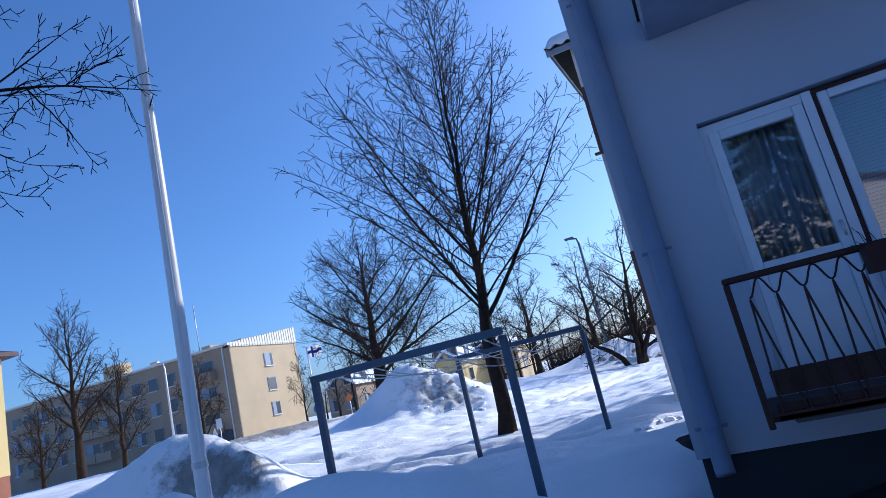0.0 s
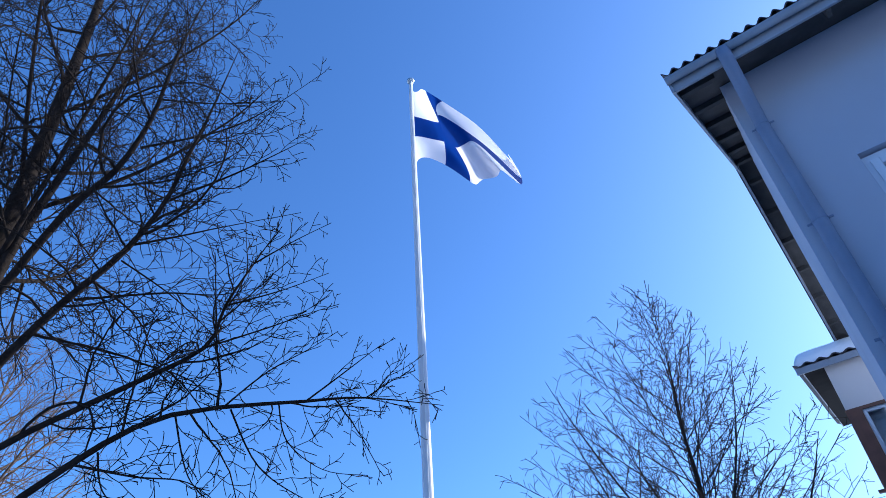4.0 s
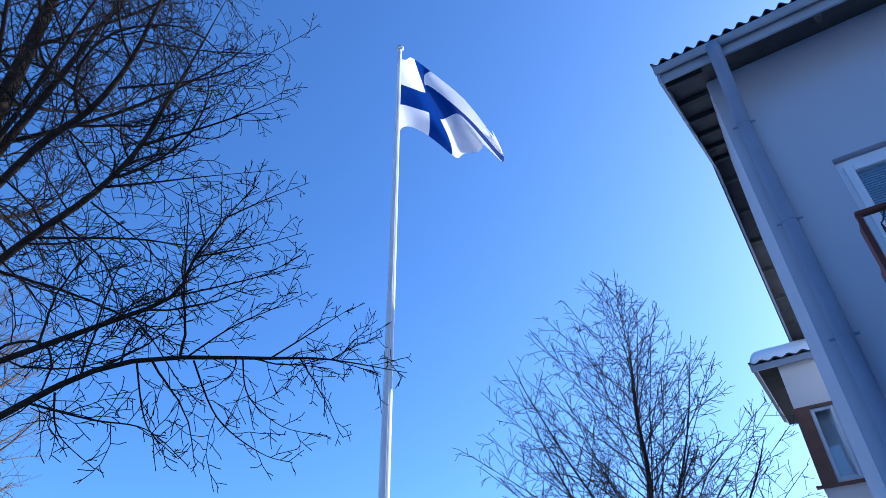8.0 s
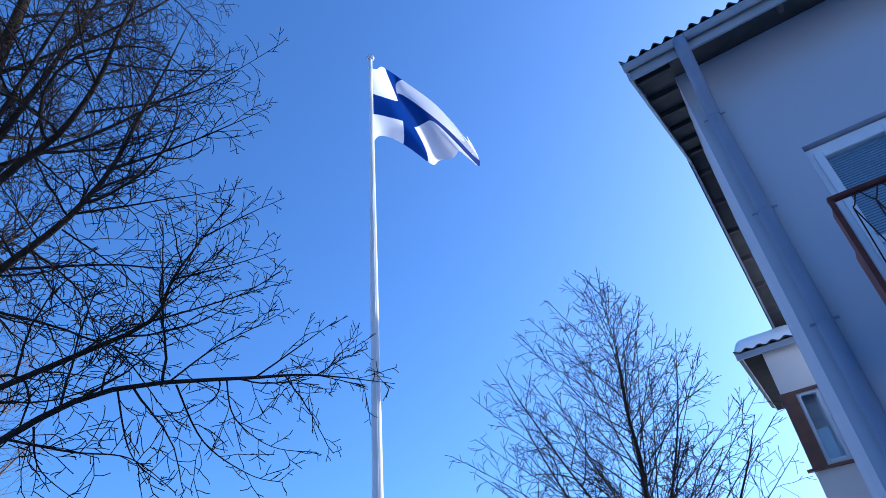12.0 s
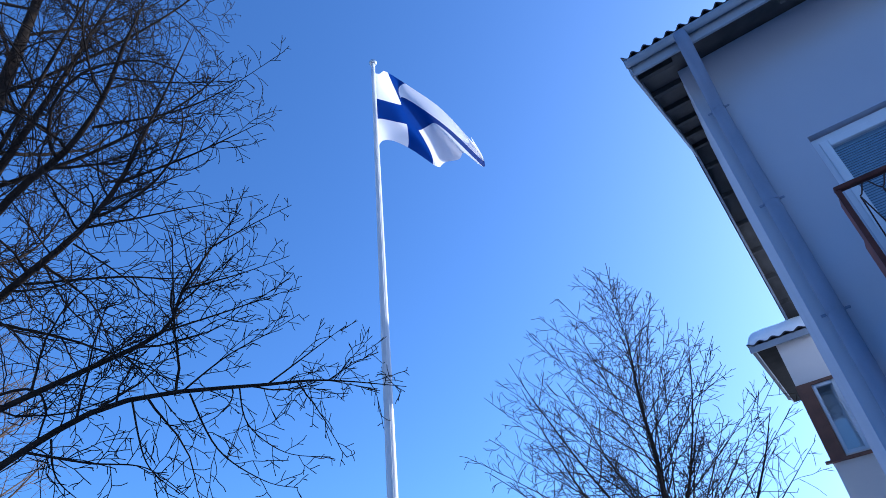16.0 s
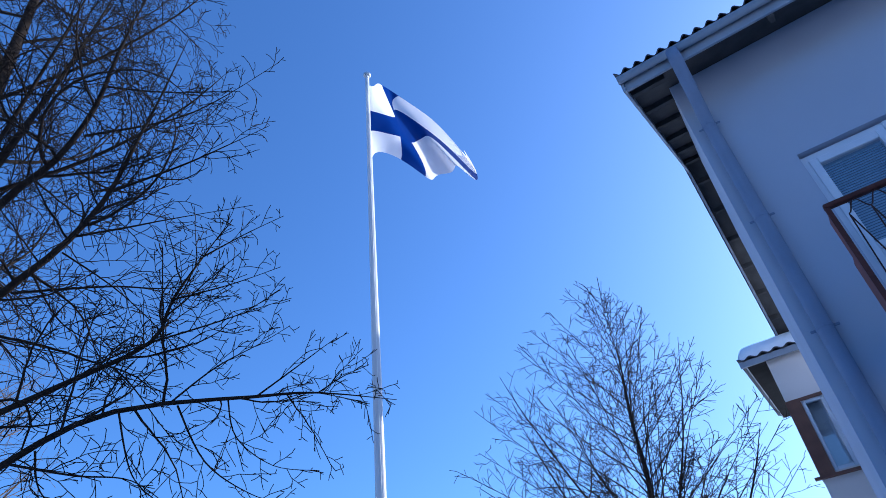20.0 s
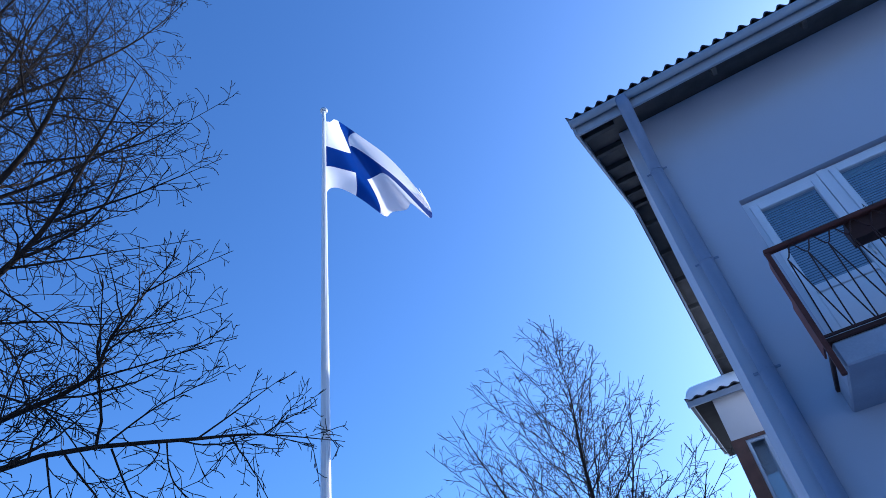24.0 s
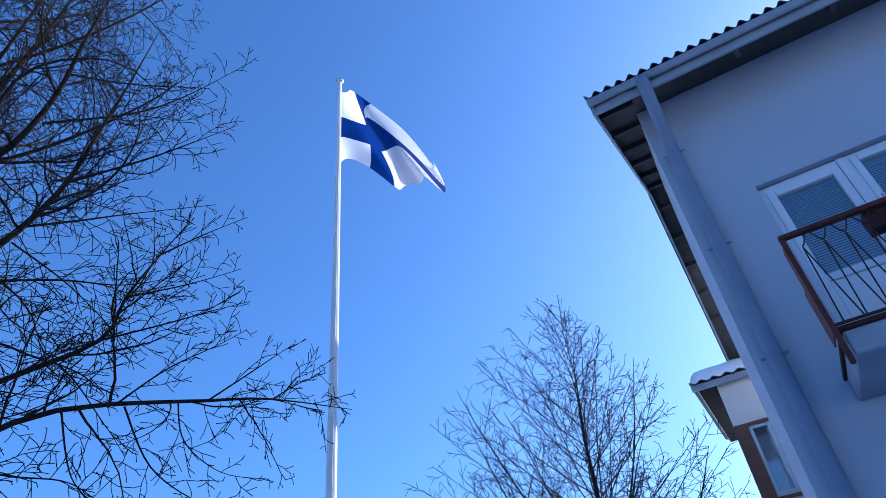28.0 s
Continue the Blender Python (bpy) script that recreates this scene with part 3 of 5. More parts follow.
def balcony(rail_z, slab_top, low, boards, group):
    x0, x1, yf = 1.1, 3.35, 4.672
    bal = empty("balcony", (x0, WY, slab_top), "small concrete balcony with a black wrought iron railing", "balcony", group)
    bm = bmesh.new()
    if boards:
        add_box(bm, (x0 + 0.12, yf + 0.06, slab_top - 0.06), (x1, WY - 0.002, slab_top - 0.033), 0.01)
    else:
        add_box(bm, (x0 + 0.035, yf + 0.03, slab_top - 0.2), (x1, WY - 0.002, slab_top - 0.03), 0.012)
    child(part("slab", bm, M_SLAB_DARK if boards else M_CONCRETE), bal)
    child(box("edge_flashing", (x0 + 0.015, yf + 0.012, slab_top - 0.03), (x1, WY - 0.002, slab_top), M_IRON, label="dark rusty slab edging", bevel=0.004), bal)
    bm = bmesh.new()
    add_box(bm, (x0 - 0.016, yf - 0.024, rail_z - 0.036), (x1, yf + 0.03, rail_z), 0.008)
    child(part("handrail", bm, M_IRON if boards else M_RAIL), bal)
    child(box("post", (x0 - 0.016, yf - 0.016, low), (x0 + 0.018, yf + 0.016, rail_z - 0.036), M_IRON if boards else M_RAIL, bevel=0.005), bal)
    bot = slab_top + 0.012
    pitch, n = 0.135, int((x1 - x0 - 0.1) / 0.135)
    wave = []
    for i in range(n * 10 + 1):
        a = i / 10
        wave.append((x0 + 0.094 + a * pitch, yf, rail_z - 0.085 + 0.05 * math.cos(2 * math.pi * (a + 0.5))))
    v, f = rod_mesh([wave], 0.006 if boards else 0.005)
    child(mesh_ob("scroll_rod", v, f, M_IRON, smooth=True), bal)
    for i in range(n):
        xa = x0 + 0.094 + i * pitch
        for dx in (-0.02, 0.1):
            v, f = rod_mesh([[(xa, yf, rail_z - 0.14), (xa + dx, yf, bot)]], 0.0065 if boards else 0.0052)
            child(mesh_ob("baluster", v, f, M_IRON), bal)
    child(box("bottom_rail", (x0 + 0.015, yf - 0.008, bot - 0.012), (x1, yf + 0.008, bot + 0.004), M_IRON), bal)
    if boards:
        child(box("board", (x0 + 0.07, yf + 0.012, rail_z - 0.66), (x1, yf + 0.03, rail_z - 0.53), M_IRON, label="dark wooden board behind the bars"), bal)
        child(box("board", (x0 + 0.05, yf + 0.012, rail_z - 0.79), (x1, yf + 0.03, rail_z - 0.7), M_IRON, label="dark wooden board behind the bars"), bal)
    else:
        bm = bmesh.new()
        add_box(bm, (x0 - 0.004, yf + 0.017, slab_top - 0.24), (x0 + 0.008, yf + 0.055, slab_top))
        add_box(bm, (x0 - 0.004, yf + 0.03, slab_top), (x0 + 0.008, yf + 0.3, slab_top + 0.42))
        add_box(bm, (x0 - 0.004, yf + 0.03, slab_top + 0.42), (x0 + 0.008, yf + 0.2, rail_z - 0.03))
        child(part("side_panel", bm, M_RUST, label="rust-red side panel"), bal)
    return bal


balcony(4.36, 3.6, 3.34, False, "balconies")
balcony(1.56, 0.8, 0.74, True, "balconies")


def planter(x0, x1, y, z, label):
    box_ob = empty("flower_box", (x0, y, z), label, "planter")
    bm = bmesh.new()
    r = add_box(bm, (x0, y, z), (x1, y + 0.15, z + 0.14))
    for v in bm.verts:
        if v.co.z < z + 0.01:
            v.co.y = y + 0.08 + (v.co.y - y - 0.08) * 0.75
    child(part("trough", bm, M_IRON), box_ob)
    rng = random.Random(5)
    paths = []
    for i in range(60):
        px, py = rng.uniform(x0 + 0.02, x1), y + rng.uniform(0.03, 0.13)
        p = [(px, py, z + 0.12)]
        d = Vector((rng.uniform(-1, 1), rng.uniform(-1, 1), rng.uniform(0.4, 1))).normalized()
        for k in range(3):
            d = (d + Vector((rng.uniform(-0.5, 0.5), rng.uniform(-0.5, 0.5), -0.15))).normalized()
            p.append(tuple(Vector(p[-1]) + d * rng.uniform(0.02, 0.05)))
        paths.append(p)
    v, f = rod_mesh(paths, 0.002, 3)
    child(mesh_ob("dry_stems", v, f, M_BARK, label="dry withered stems"), box_ob)


planter(1.62, 2.5, 4.7, 4.2, "dark flower box with withered stems on the railing")
planter(1.75, 2.6, 4.5, 1.4, "brown flower box hung on the lower railing")

# ---- stair bay behind the gable ----
AX, AY = 0.145, 10.9
bay = empty("stair_bay", (AX, AY, 0), "cream plastered bay with brown window bands and a snowy tiled roof", "house")
AE, AD = 0.95, 12.3
anx_holes = [(0.34, 0.66, 1.56, 2.62), (0.34, 0.66, 4.36, 5.42)]
child(wall_with_openings("wall", AX, AE, -0.3, 6.19, AY, AY + 0.3, anx_holes, M_PLASTER_WARM), bay)
child(box("side_wall", (AX, AY + 0.3, -0.3), (AX + 0.3, AD, 6.19), M_PLASTER_WARM), bay)
child(box("back_wall", (AX + 0.3, AD - 0.3, -0.3), (AE, AD, 6.02), M_PLASTER_WARM), bay)
for za, zb in ((1.52, 2.66), (4.32, 5.46)):
    bm = bmesh.new()
    add_box(bm, (AX - 0.012, AY - 0.014, za), (0.338, AY - 0.002, zb))
    add_box(bm, (AX - 0.014, AY - 0.002, za), (AX - 0.002, AD, zb))
    child(part("brown_cladding", bm, M_BROWN, label="dark brown timber cladding"), bay)
    child(box("window_sill", (AX - 0.09, AY - 0.07, za - 0.035), (AE, AY - 0.002, za), M_BROWN), bay)
    child(box("brown_lintel", (0.338, AY - 0.014, zb - 0.05), (AE, AY - 0.002, zb), M_BROWN), bay)
    window_sash("sash", 0.342, 0.658, za + 0.042, zb - 0.042, AY + 0.02, bay, 0.05, blind=False)
    child(box("curtain", (0.342, AY + 0.22, za + 0.042), (0.658, AY + 0.24, zb - 0.042), M_WHITE, label="pale drawn curtain"), bay)
A_SL, A_Z = 0.14, 6.26
rows = [(AY - 0.16, A_Z), (AD + 3.2, A_Z + A_SL * (AD + 3.36 - AY))]
child(wavy_roof("roof", AX - 0.385, AE, rows, 0.2, 0.022, 0.02, M_TILE), bay)
child(box("fascia", (AX - 0.375, AY - 0.13, A_Z - 0.13), (AE, AY - 0.1, A_Z - 0.03), M_GUTTER), bay)
bm = bmesh.new()
add_box(bm, (AX - 0.31, AY - 0.1, A_Z - 0.085), (AX - 0.295, AD + 3.2, A_Z - 0.02))
for v in bm.verts:
    v.co.z += A_SL * (v.co.y - AY + 0.1)
child(part("bargeboard", bm, M_GUTTER), bay)
bm = bmesh.new()
add_box(bm, (AX - 0.295, AY - 0.1, A_Z - 0.07), (AE, AD + 3.2, A_Z - 0.05))
for v in bm.verts:
    v.co.z += A_SL * (v.co.y - AY + 0.1)
child(part("soffit", bm, M_BLACK_WOOD, label="dark soffit boards"), bay)
# snow lying on the bay's roof
nxs, nys = 24, 30
verts, faces = [], []
for lay in range(2):
    for j in range(nys + 1):
        for i in range(nxs + 1):
            u, v = i / nxs, j / nys
            x = AX - 0.36 + u * (AE - AX + 0.35)
            y = AY - 0.13 + v * (AD + 3.2 - AY)
            edge = min(1.0, min(u * (AE - AX + 0.33), v * (AD + 3.5 - AY)) / 0.14)
            base = A_Z + A_SL * (y - AY + 0.16) + (0.0 if lay else 0.02) * math.cos(2 * math.pi * (x - AX + 0.385) / 0.2)
            up = (0.05 + 0.19 * math.sqrt(max(0.0, 1 - (1 - edge) ** 2)) + 0.025 * noise.noise((x * 3, y * 3, 0))) if lay else 0.0
            verts.append((x, y, base + up))
n = (nxs + 1) * (nys + 1)
for j in range(nys):
    for i in range(nxs):
        a = j * (nxs + 1) + i
        faces.append((n + a, n + a + 1, n + a + nxs + 2, n + a + nxs + 1))
for i in range(nxs):
    faces.append((i, i + 1, n + i + 1, n + i))
for j in range(nys):
    a = j * (nxs + 1)
    faces.append((a + nxs + 1, a, n + a, n + a + nxs + 1))
tagged(mesh_ob("roof_snow", verts, faces, M_SNOW, smooth=True), "thick rounded snow lying on the bay roof", "snow")

# ---- flagpole and flag ----
POLE = Vector((-2.78, 4.663, 0.0))
pole = empty("flagpole", POLE, "tall white tapered flagpole standing in the snow", "flagpole")
n = 24
child(tube("pole", [(POLE.x, POLE.y, -0.3 + 9.6 * i / n) for i in range(n + 1)], [0.06 - 0.033 * i / n for i in range(n + 1)], M_POLE, sides=24), pole)
bm = bmesh.new()
bmesh.ops.create_uvsphere(bm, u_segments=16, v_segments=10, radius=0.055, matrix=Matrix.Translation((POLE.x, POLE.y, 9.33)) @ Matrix.Diagonal((1, 1, 0.8, 1)))
child(part("finial", bm, M_METAL, smooth=True, label="dull metal ball finial"), pole)
bm = bmesh.new()
bmesh.ops.create_cone(bm, cap_ends=True, segments=20, radius1=0.062, radius2=0.06, depth=0.05, matrix=Matrix.Translation((POLE.x, POLE.y, 1.2)))
child(part("collar", bm, M_METAL, label="scuffed metal collar"), pole)
child(tube("halyard", [(POLE.x + 0.045, POLE.y - 0.05, 1.3), (POLE.x + 0.035, POLE.y - 0.035, 9.25)], 0.004, M_LINE, sides=5), pole)


def flag_mesh():
    """A cloth of 18 by 11 units with a cross, streaming to the right and drooping in folds."""
    nu, nv = 72, 44
    verts, faces, mats = [], [], []
    for j in range(nv + 1):
        v = j / nv
        for i in range(nu + 1):
            u = i / nu
            hang = 1.53 * (1 - 0.42 * u ** 0.8)                      # the height left to the cloth once folded
            mid = 8.26 - 1.5 * u ** 1.08 + 0.1 * math.sin(5.5 * u)
            s = v - 0.5
            x = 1.22 * u - 0.1 * u * s + 0.06 * u * math.sin(9 * u + 2 * v)
            y = 0.1 * u + u ** 0.7 * (0.42 * math.sin(6.4 * u + 4.2 * s + 0.6) + 0.1 * math.sin(12 * u - 7 * s)) + 0.03 * u * math.sin(21 * u + 5 * s)
            z = mid + hang * s + 0.07 * u * (1 - 0.6 * u) * math.sin(5.2 * s + 6 * u) + 0.03 * u * math.sin(10 * u + 2 * v)
            verts.append((POLE.x + 0.05 + x, POLE.y - 0.02 + y, z))
    for j in range(nv):
        for i in range(nu):
            p = j * (nu + 1) + i
            faces.append((p, p + 1, p + nu + 2, p + nu + 1))
            fu, fv = (i + 0.5) / nu * 18, (j + 0.5) / nv * 11
            mats.append(1 if 5 < fu < 8 or 4 < fv < 7 else 0)
    ob = mesh_ob("flag", verts, faces, M_FLAG_W, smooth=True)
    ob.data.materials.append(M_FLAG_B)
    ob.data.polygons.foreach_set("material_index", mats)
    return ob


flag = tagged(flag_mesh(), "white flag with a blue cross, streaming and folded in the wind", "flag")

# ---- clothes drying rack ----
RZ = 1.68
posts = {"a": (-2.2, 5.48), "b": (-0.5, 5.56), "c": (-0.52, 8.84), "d": (-2.2, 8.76)}
rack = empty("clothes_rack", (-1.35, 7.1, 0.2), "blue-grey steel clothes drying frame with slack white lines", "drying rack")
for x, y in posts.values():
    child(box("post", (x - 0.028, y - 0.028, 0.1), (x + 0.028, y + 0.028, RZ - 0.06), M_RACK, bevel=0.004), rack)
for p, q in (("a", "b"), ("d", "c")):
    (xa, ya), (xb, yb) = posts[p], posts[q]
    child(box("crossbar", (xa - 0.03, ya - 0.03, RZ - 0.06), (xb + 0.03, ya + 0.03, RZ), M_RACK, bevel=0.004), rack)
rng = random.Random(3)
for i in range(8):
    x = -2.05 + i * 0.2
    sag = rng.uniform(0.06, 0.22)
    xe = x + rng.uniform(-0.08, 0.08)
    path = [(x + (xe - x) * k / 12, 5.5 + 3.3 * k / 12, RZ - 0.05 - sag * 4 * (k / 12) * (1 - k / 12)) for k in range(13)]
    child(tube("line", path, 0.006, M_LINE, sides=4), rack)


# ---- trees ----
class Wood:
    """Collects tapering branches into one mesh."""

    def __init__(self, seed, thin=0.003):
        self.v, self.f, self.rng, self.thin = [], [], random.Random(seed), thin
        self.ref = 4.0

    def tube(self, path, radii, sides):
        v, f = tube_data(path, radii, sides, caps=False)
        b = len(self.v)
        self.v += v
        self.f += [tuple(i + b for i in q) for q in f]

    def limb(self, p, d, length, r, lift=0.0, wobble=0.12, segs=6, sides=5, tip=0.25):
        """A bent branch; returns its points and radii."""
        rng, d = self.rng, Vector(d).normalized()
        pts, rad = [Vector(p)], [r]
        for i in range(segs):
            d = (d + Vector((rng.gauss(0, wobble), rng.gauss(0, wobble), rng.gauss(0, wobble) + lift))).normalized()
            pts.append(pts[-1] + d * (length / segs))
            rad.append(max(self.thin, r * (1 - (1 - tip) * (i + 1) / segs)))
        self.tube(pts, rad, sides)
        return pts, rad

    def sprout(self, pts, rad, level, spec, inside=None, start=0.15):
        """Side branches along a branch, and theirs in turn; spec: one (count, length, angle, lift, wobble, segs, sides) a level."""
        if level >= len(spec):
            return
        count, length, angle, lift, wobble, segs, sides = spec[level]
        rng = self.rng
        span = sum((pts[i + 1] - pts[i]).length for i in range(len(pts) - 1))
        ref = spec[level - 1][1] * 0.9 if level else self.ref
        n = max(1, int(count * rng.uniform(0.8, 1.2) * min(1.3, span / ref)))
        spin = rng.uniform(0, 6.28)
        total = len(pts) - 1
        for k in range(n):
            u = start + (1 - start) * (k + rng.uniform(0.1, 0.9)) / n
            i = min(total - 1, int(u * total))
            w = u * total - i
            p = pts[i].lerp(pts[i + 1], w)
            d = (pts[i + 1] - pts[i]).normalized()
            side = d.orthogonal().normalized()
            spin += 2.4 + rng.uniform(-0.5, 0.5)
            side = side * math.cos(spin) + d.cross(side) * math.sin(spin)
            a = radians(angle + rng.uniform(-12, 12))
            way = d * math.cos(a) + side * math.sin(a)
            ln = length * (1.2 - 0.8 * u) * rng.uniform(0.65, 1.25)
            if inside is not None:
                t = 0
                slack = rng.uniform(0.72, 1.12)
                while t < 5 and not inside(p + way * ln, slack):
                    ln *= 0.75
                    t += 1
                if t == 5:
                    continue
            r = max(self.thin, min(rad[i] * 0.6, 0.009 * ln + 0.0015))
            q, rr = self.limb(p, way, ln, r, lift, wobble, segs, sides, 0.3)
            self.sprout(q, rr, level + 1, spec, inside, 0.12)

    def shoot(self, p, d, length, r, levels, inside=None, flat=None):
        """A zigzag shoot with side shoots left and right by turns, and theirs in turn;
        levels: one (step, kink, lift, angle, ratio, least) a rank: joint length, kink and side angle in degrees, bend to the sky, side length."""
        rng, d = self.rng, Vector(d).normalized()
        if inside is not None:
            slack = rng.uniform(0.8, 1.06)
            for k in range(6):
                if inside(Vector(p) + d * length, slack):
                    break
                length *= 0.78
            else:
                return
        step, kink, lift, angle, ratio, least = levels[0]
        n = max(3, round(length / step))
        flat = (flat if flat is not None else d.orthogonal()).normalized()
        flat = (flat - d * flat.dot(d)).normalized()
        pts, ways = [Vector(p)], []
        hand, curl = rng.choice((-1, 1)), rng.gauss(0, 7)
        for i in range(n):
            hand = -hand
            turn = Matrix.Rotation(radians(hand * kink * rng.uniform(0.4, 1.6) + curl), 3, flat)
            d = (turn @ d + Vector((rng.gauss(0, 0.06), rng.gauss(0, 0.06), lift + rng.gauss(0, 0.05)))).normalized()
            ways.append(d)
            pts.append(pts[-1] + d * (length / n) * rng.uniform(0.75, 1.25))
        rad = [max(self.thin, r * (1 - 0.72 * i / n)) for i in range(n + 1)]
        self.tube(pts, rad, 5 if r > 0.012 else 4 if r > 0.006 else 3)
        if len(levels) > 1:
            self.sides(pts, rad, levels, inside, flat, length)

    def sides(self, pts, rad, levels, inside=None, flat=None, length=None, start=0.12):
        """Side shoots at every joint of a branch."""
        rng = self.rng
        step, kink, lift, angle, ratio, least = levels[0]
        span = sum((b - a).length for a, b in zip(pts, pts[1:]))
        length = length or span
        n = max(2, round(span / step))
        hand = rng.choice((-1, 1))
        total = len(pts) - 1
        for i in range(n + 1):
            u = (i + rng.uniform(-0.25, 0.25)) / n
            if u < start or u > 1 or rng.random() < 0.08:
                continue
            k = min(total - 1, int(u * total))
            at, way = pts[k].lerp(pts[k + 1], u * total - k), (pts[k + 1] - pts[k]).normalized()
            fl = flat if flat is not None else way.orthogonal()
            fl = Matrix.Rotation(rng.gauss(0, 0.75), 3, way) @ (fl - way * fl.dot(way)).normalized()
            hand = -hand
            d = Matrix.Rotation(radians(hand * (angle + rng.uniform(-13, 13))), 3, fl) @ way
            ln = (ratio * length * (1 - u) ** 0.65 * rng.uniform(0.5, 1.25) + least * (1.15 - 0.75 * u)) * rng.uniform(0.75, 1.2)
            self.shoot(at, d, ln, max(self.thin, min(rad[k] * 0.62, 0.0085 * ln + 0.0015)), levels[1:], inside, fl)

    def done(self, name, mat, parent, label=""):
        return child(mesh_ob(name, self.v, self.f, mat, label=label, smooth=True), parent)


def tree(at, height, fork, spread, trunk_r, seed, label, mat, limbs=9, fine=True, tilt=(0, 0), group="", crown_low=0.3, steep=0.62, wide=0.36, point=1.5, off=0.0, heavy=0.42):
    """A bare tree: trunk with a leader, limbs that climb from the fork, boughs and twigs kept in an egg-shaped crown."""
    base = Vector((at[0], at[1], ground_z(at[0], at[1]) - 0.15))
    ob = empty("tree", base, label, "tree", group)
    wood, rng = Wood(seed), random.Random(seed + 100)
    top = base + Vector((tilt[0], tilt[1], height))
    segs = 14
    pts = [base.lerp(top, i / segs) + Vector((rng.gauss(0, 0.012), rng.gauss(0, 0.012), 0)) * height * 0.35 * (0 if i in (0, segs) else 1) for i in range(segs + 1)]
    rad = [max(0.004, trunk_r * (1 - i / segs) ** 1.5 * (1.25 if i == 0 else 1)) for i in range(segs + 1)]
    wood.tube(pts, rad, 10)
    wood.done("trunk", mat, ob)
    crown = Wood(seed + 1, 0.00025 * math.hypot(*at))
    z0, zw, z1 = base.z + height * crown_low, base.z + height * wide, base.z + height * 1.02

    def inside(p, slack=1.0):
        if p.z < z0 or p.z > z1:
            return False
        egg = spread * (1 - ((p.z - zw) / (z1 - zw)) ** point if p.z > zw else (1 - ((zw - p.z) / (zw - z0 + 0.01)) ** 2) ** 0.5)
        ax = base.lerp(top, (p.z - base.z) / height)
        return math.hypot(p.x - ax.x + off, p.y - ax.y) < egg * slack

    size = height / 10 * (1.0 if fine else 1.35)
    ranks = [(0.2 * size, 6, 0.02, 54, 0.34, 0.75 * size), (0.15 * size, 8, 0.012, 48, 0.38, 0.34 * size), (0.13 * size, 9, 0.01, 44, 0.3, 0.2 * size)]
    for k in range(limbs):
        u = fork + (0.86 - fork) * (k / limbs) ** 1.15
        p = base.lerp(top, u)
        a = k * 2.4 + rng.uniform(-0.4, 0.4)
        up = steep + 0.5 * k / limbs
        way = Vector((math.cos(a), math.sin(a), up * 1.6)).normalized()
        ln = height * (1.02 - u) * rng.uniform(0.75, 1.0)
        t = 0
        while t < 10 and not inside(p + way * ln, 0.9):
            ln *= 0.88
            t += 1
        r = trunk_r * (1 - u) ** 1.1 * heavy
        q, rr = crown.limb(p, way, ln, r, 0.025, 0.05, 9, 6, 0.2)
        crown.sides(q, rr, ranks, inside, None, None, 0.14)
    crown.sides(pts[8:], rad[8:], ranks[1:], inside, None, height * 0.16, 0.1)
    crown.done("crown", mat, ob, "bare branches and fine twigs")
    return ob



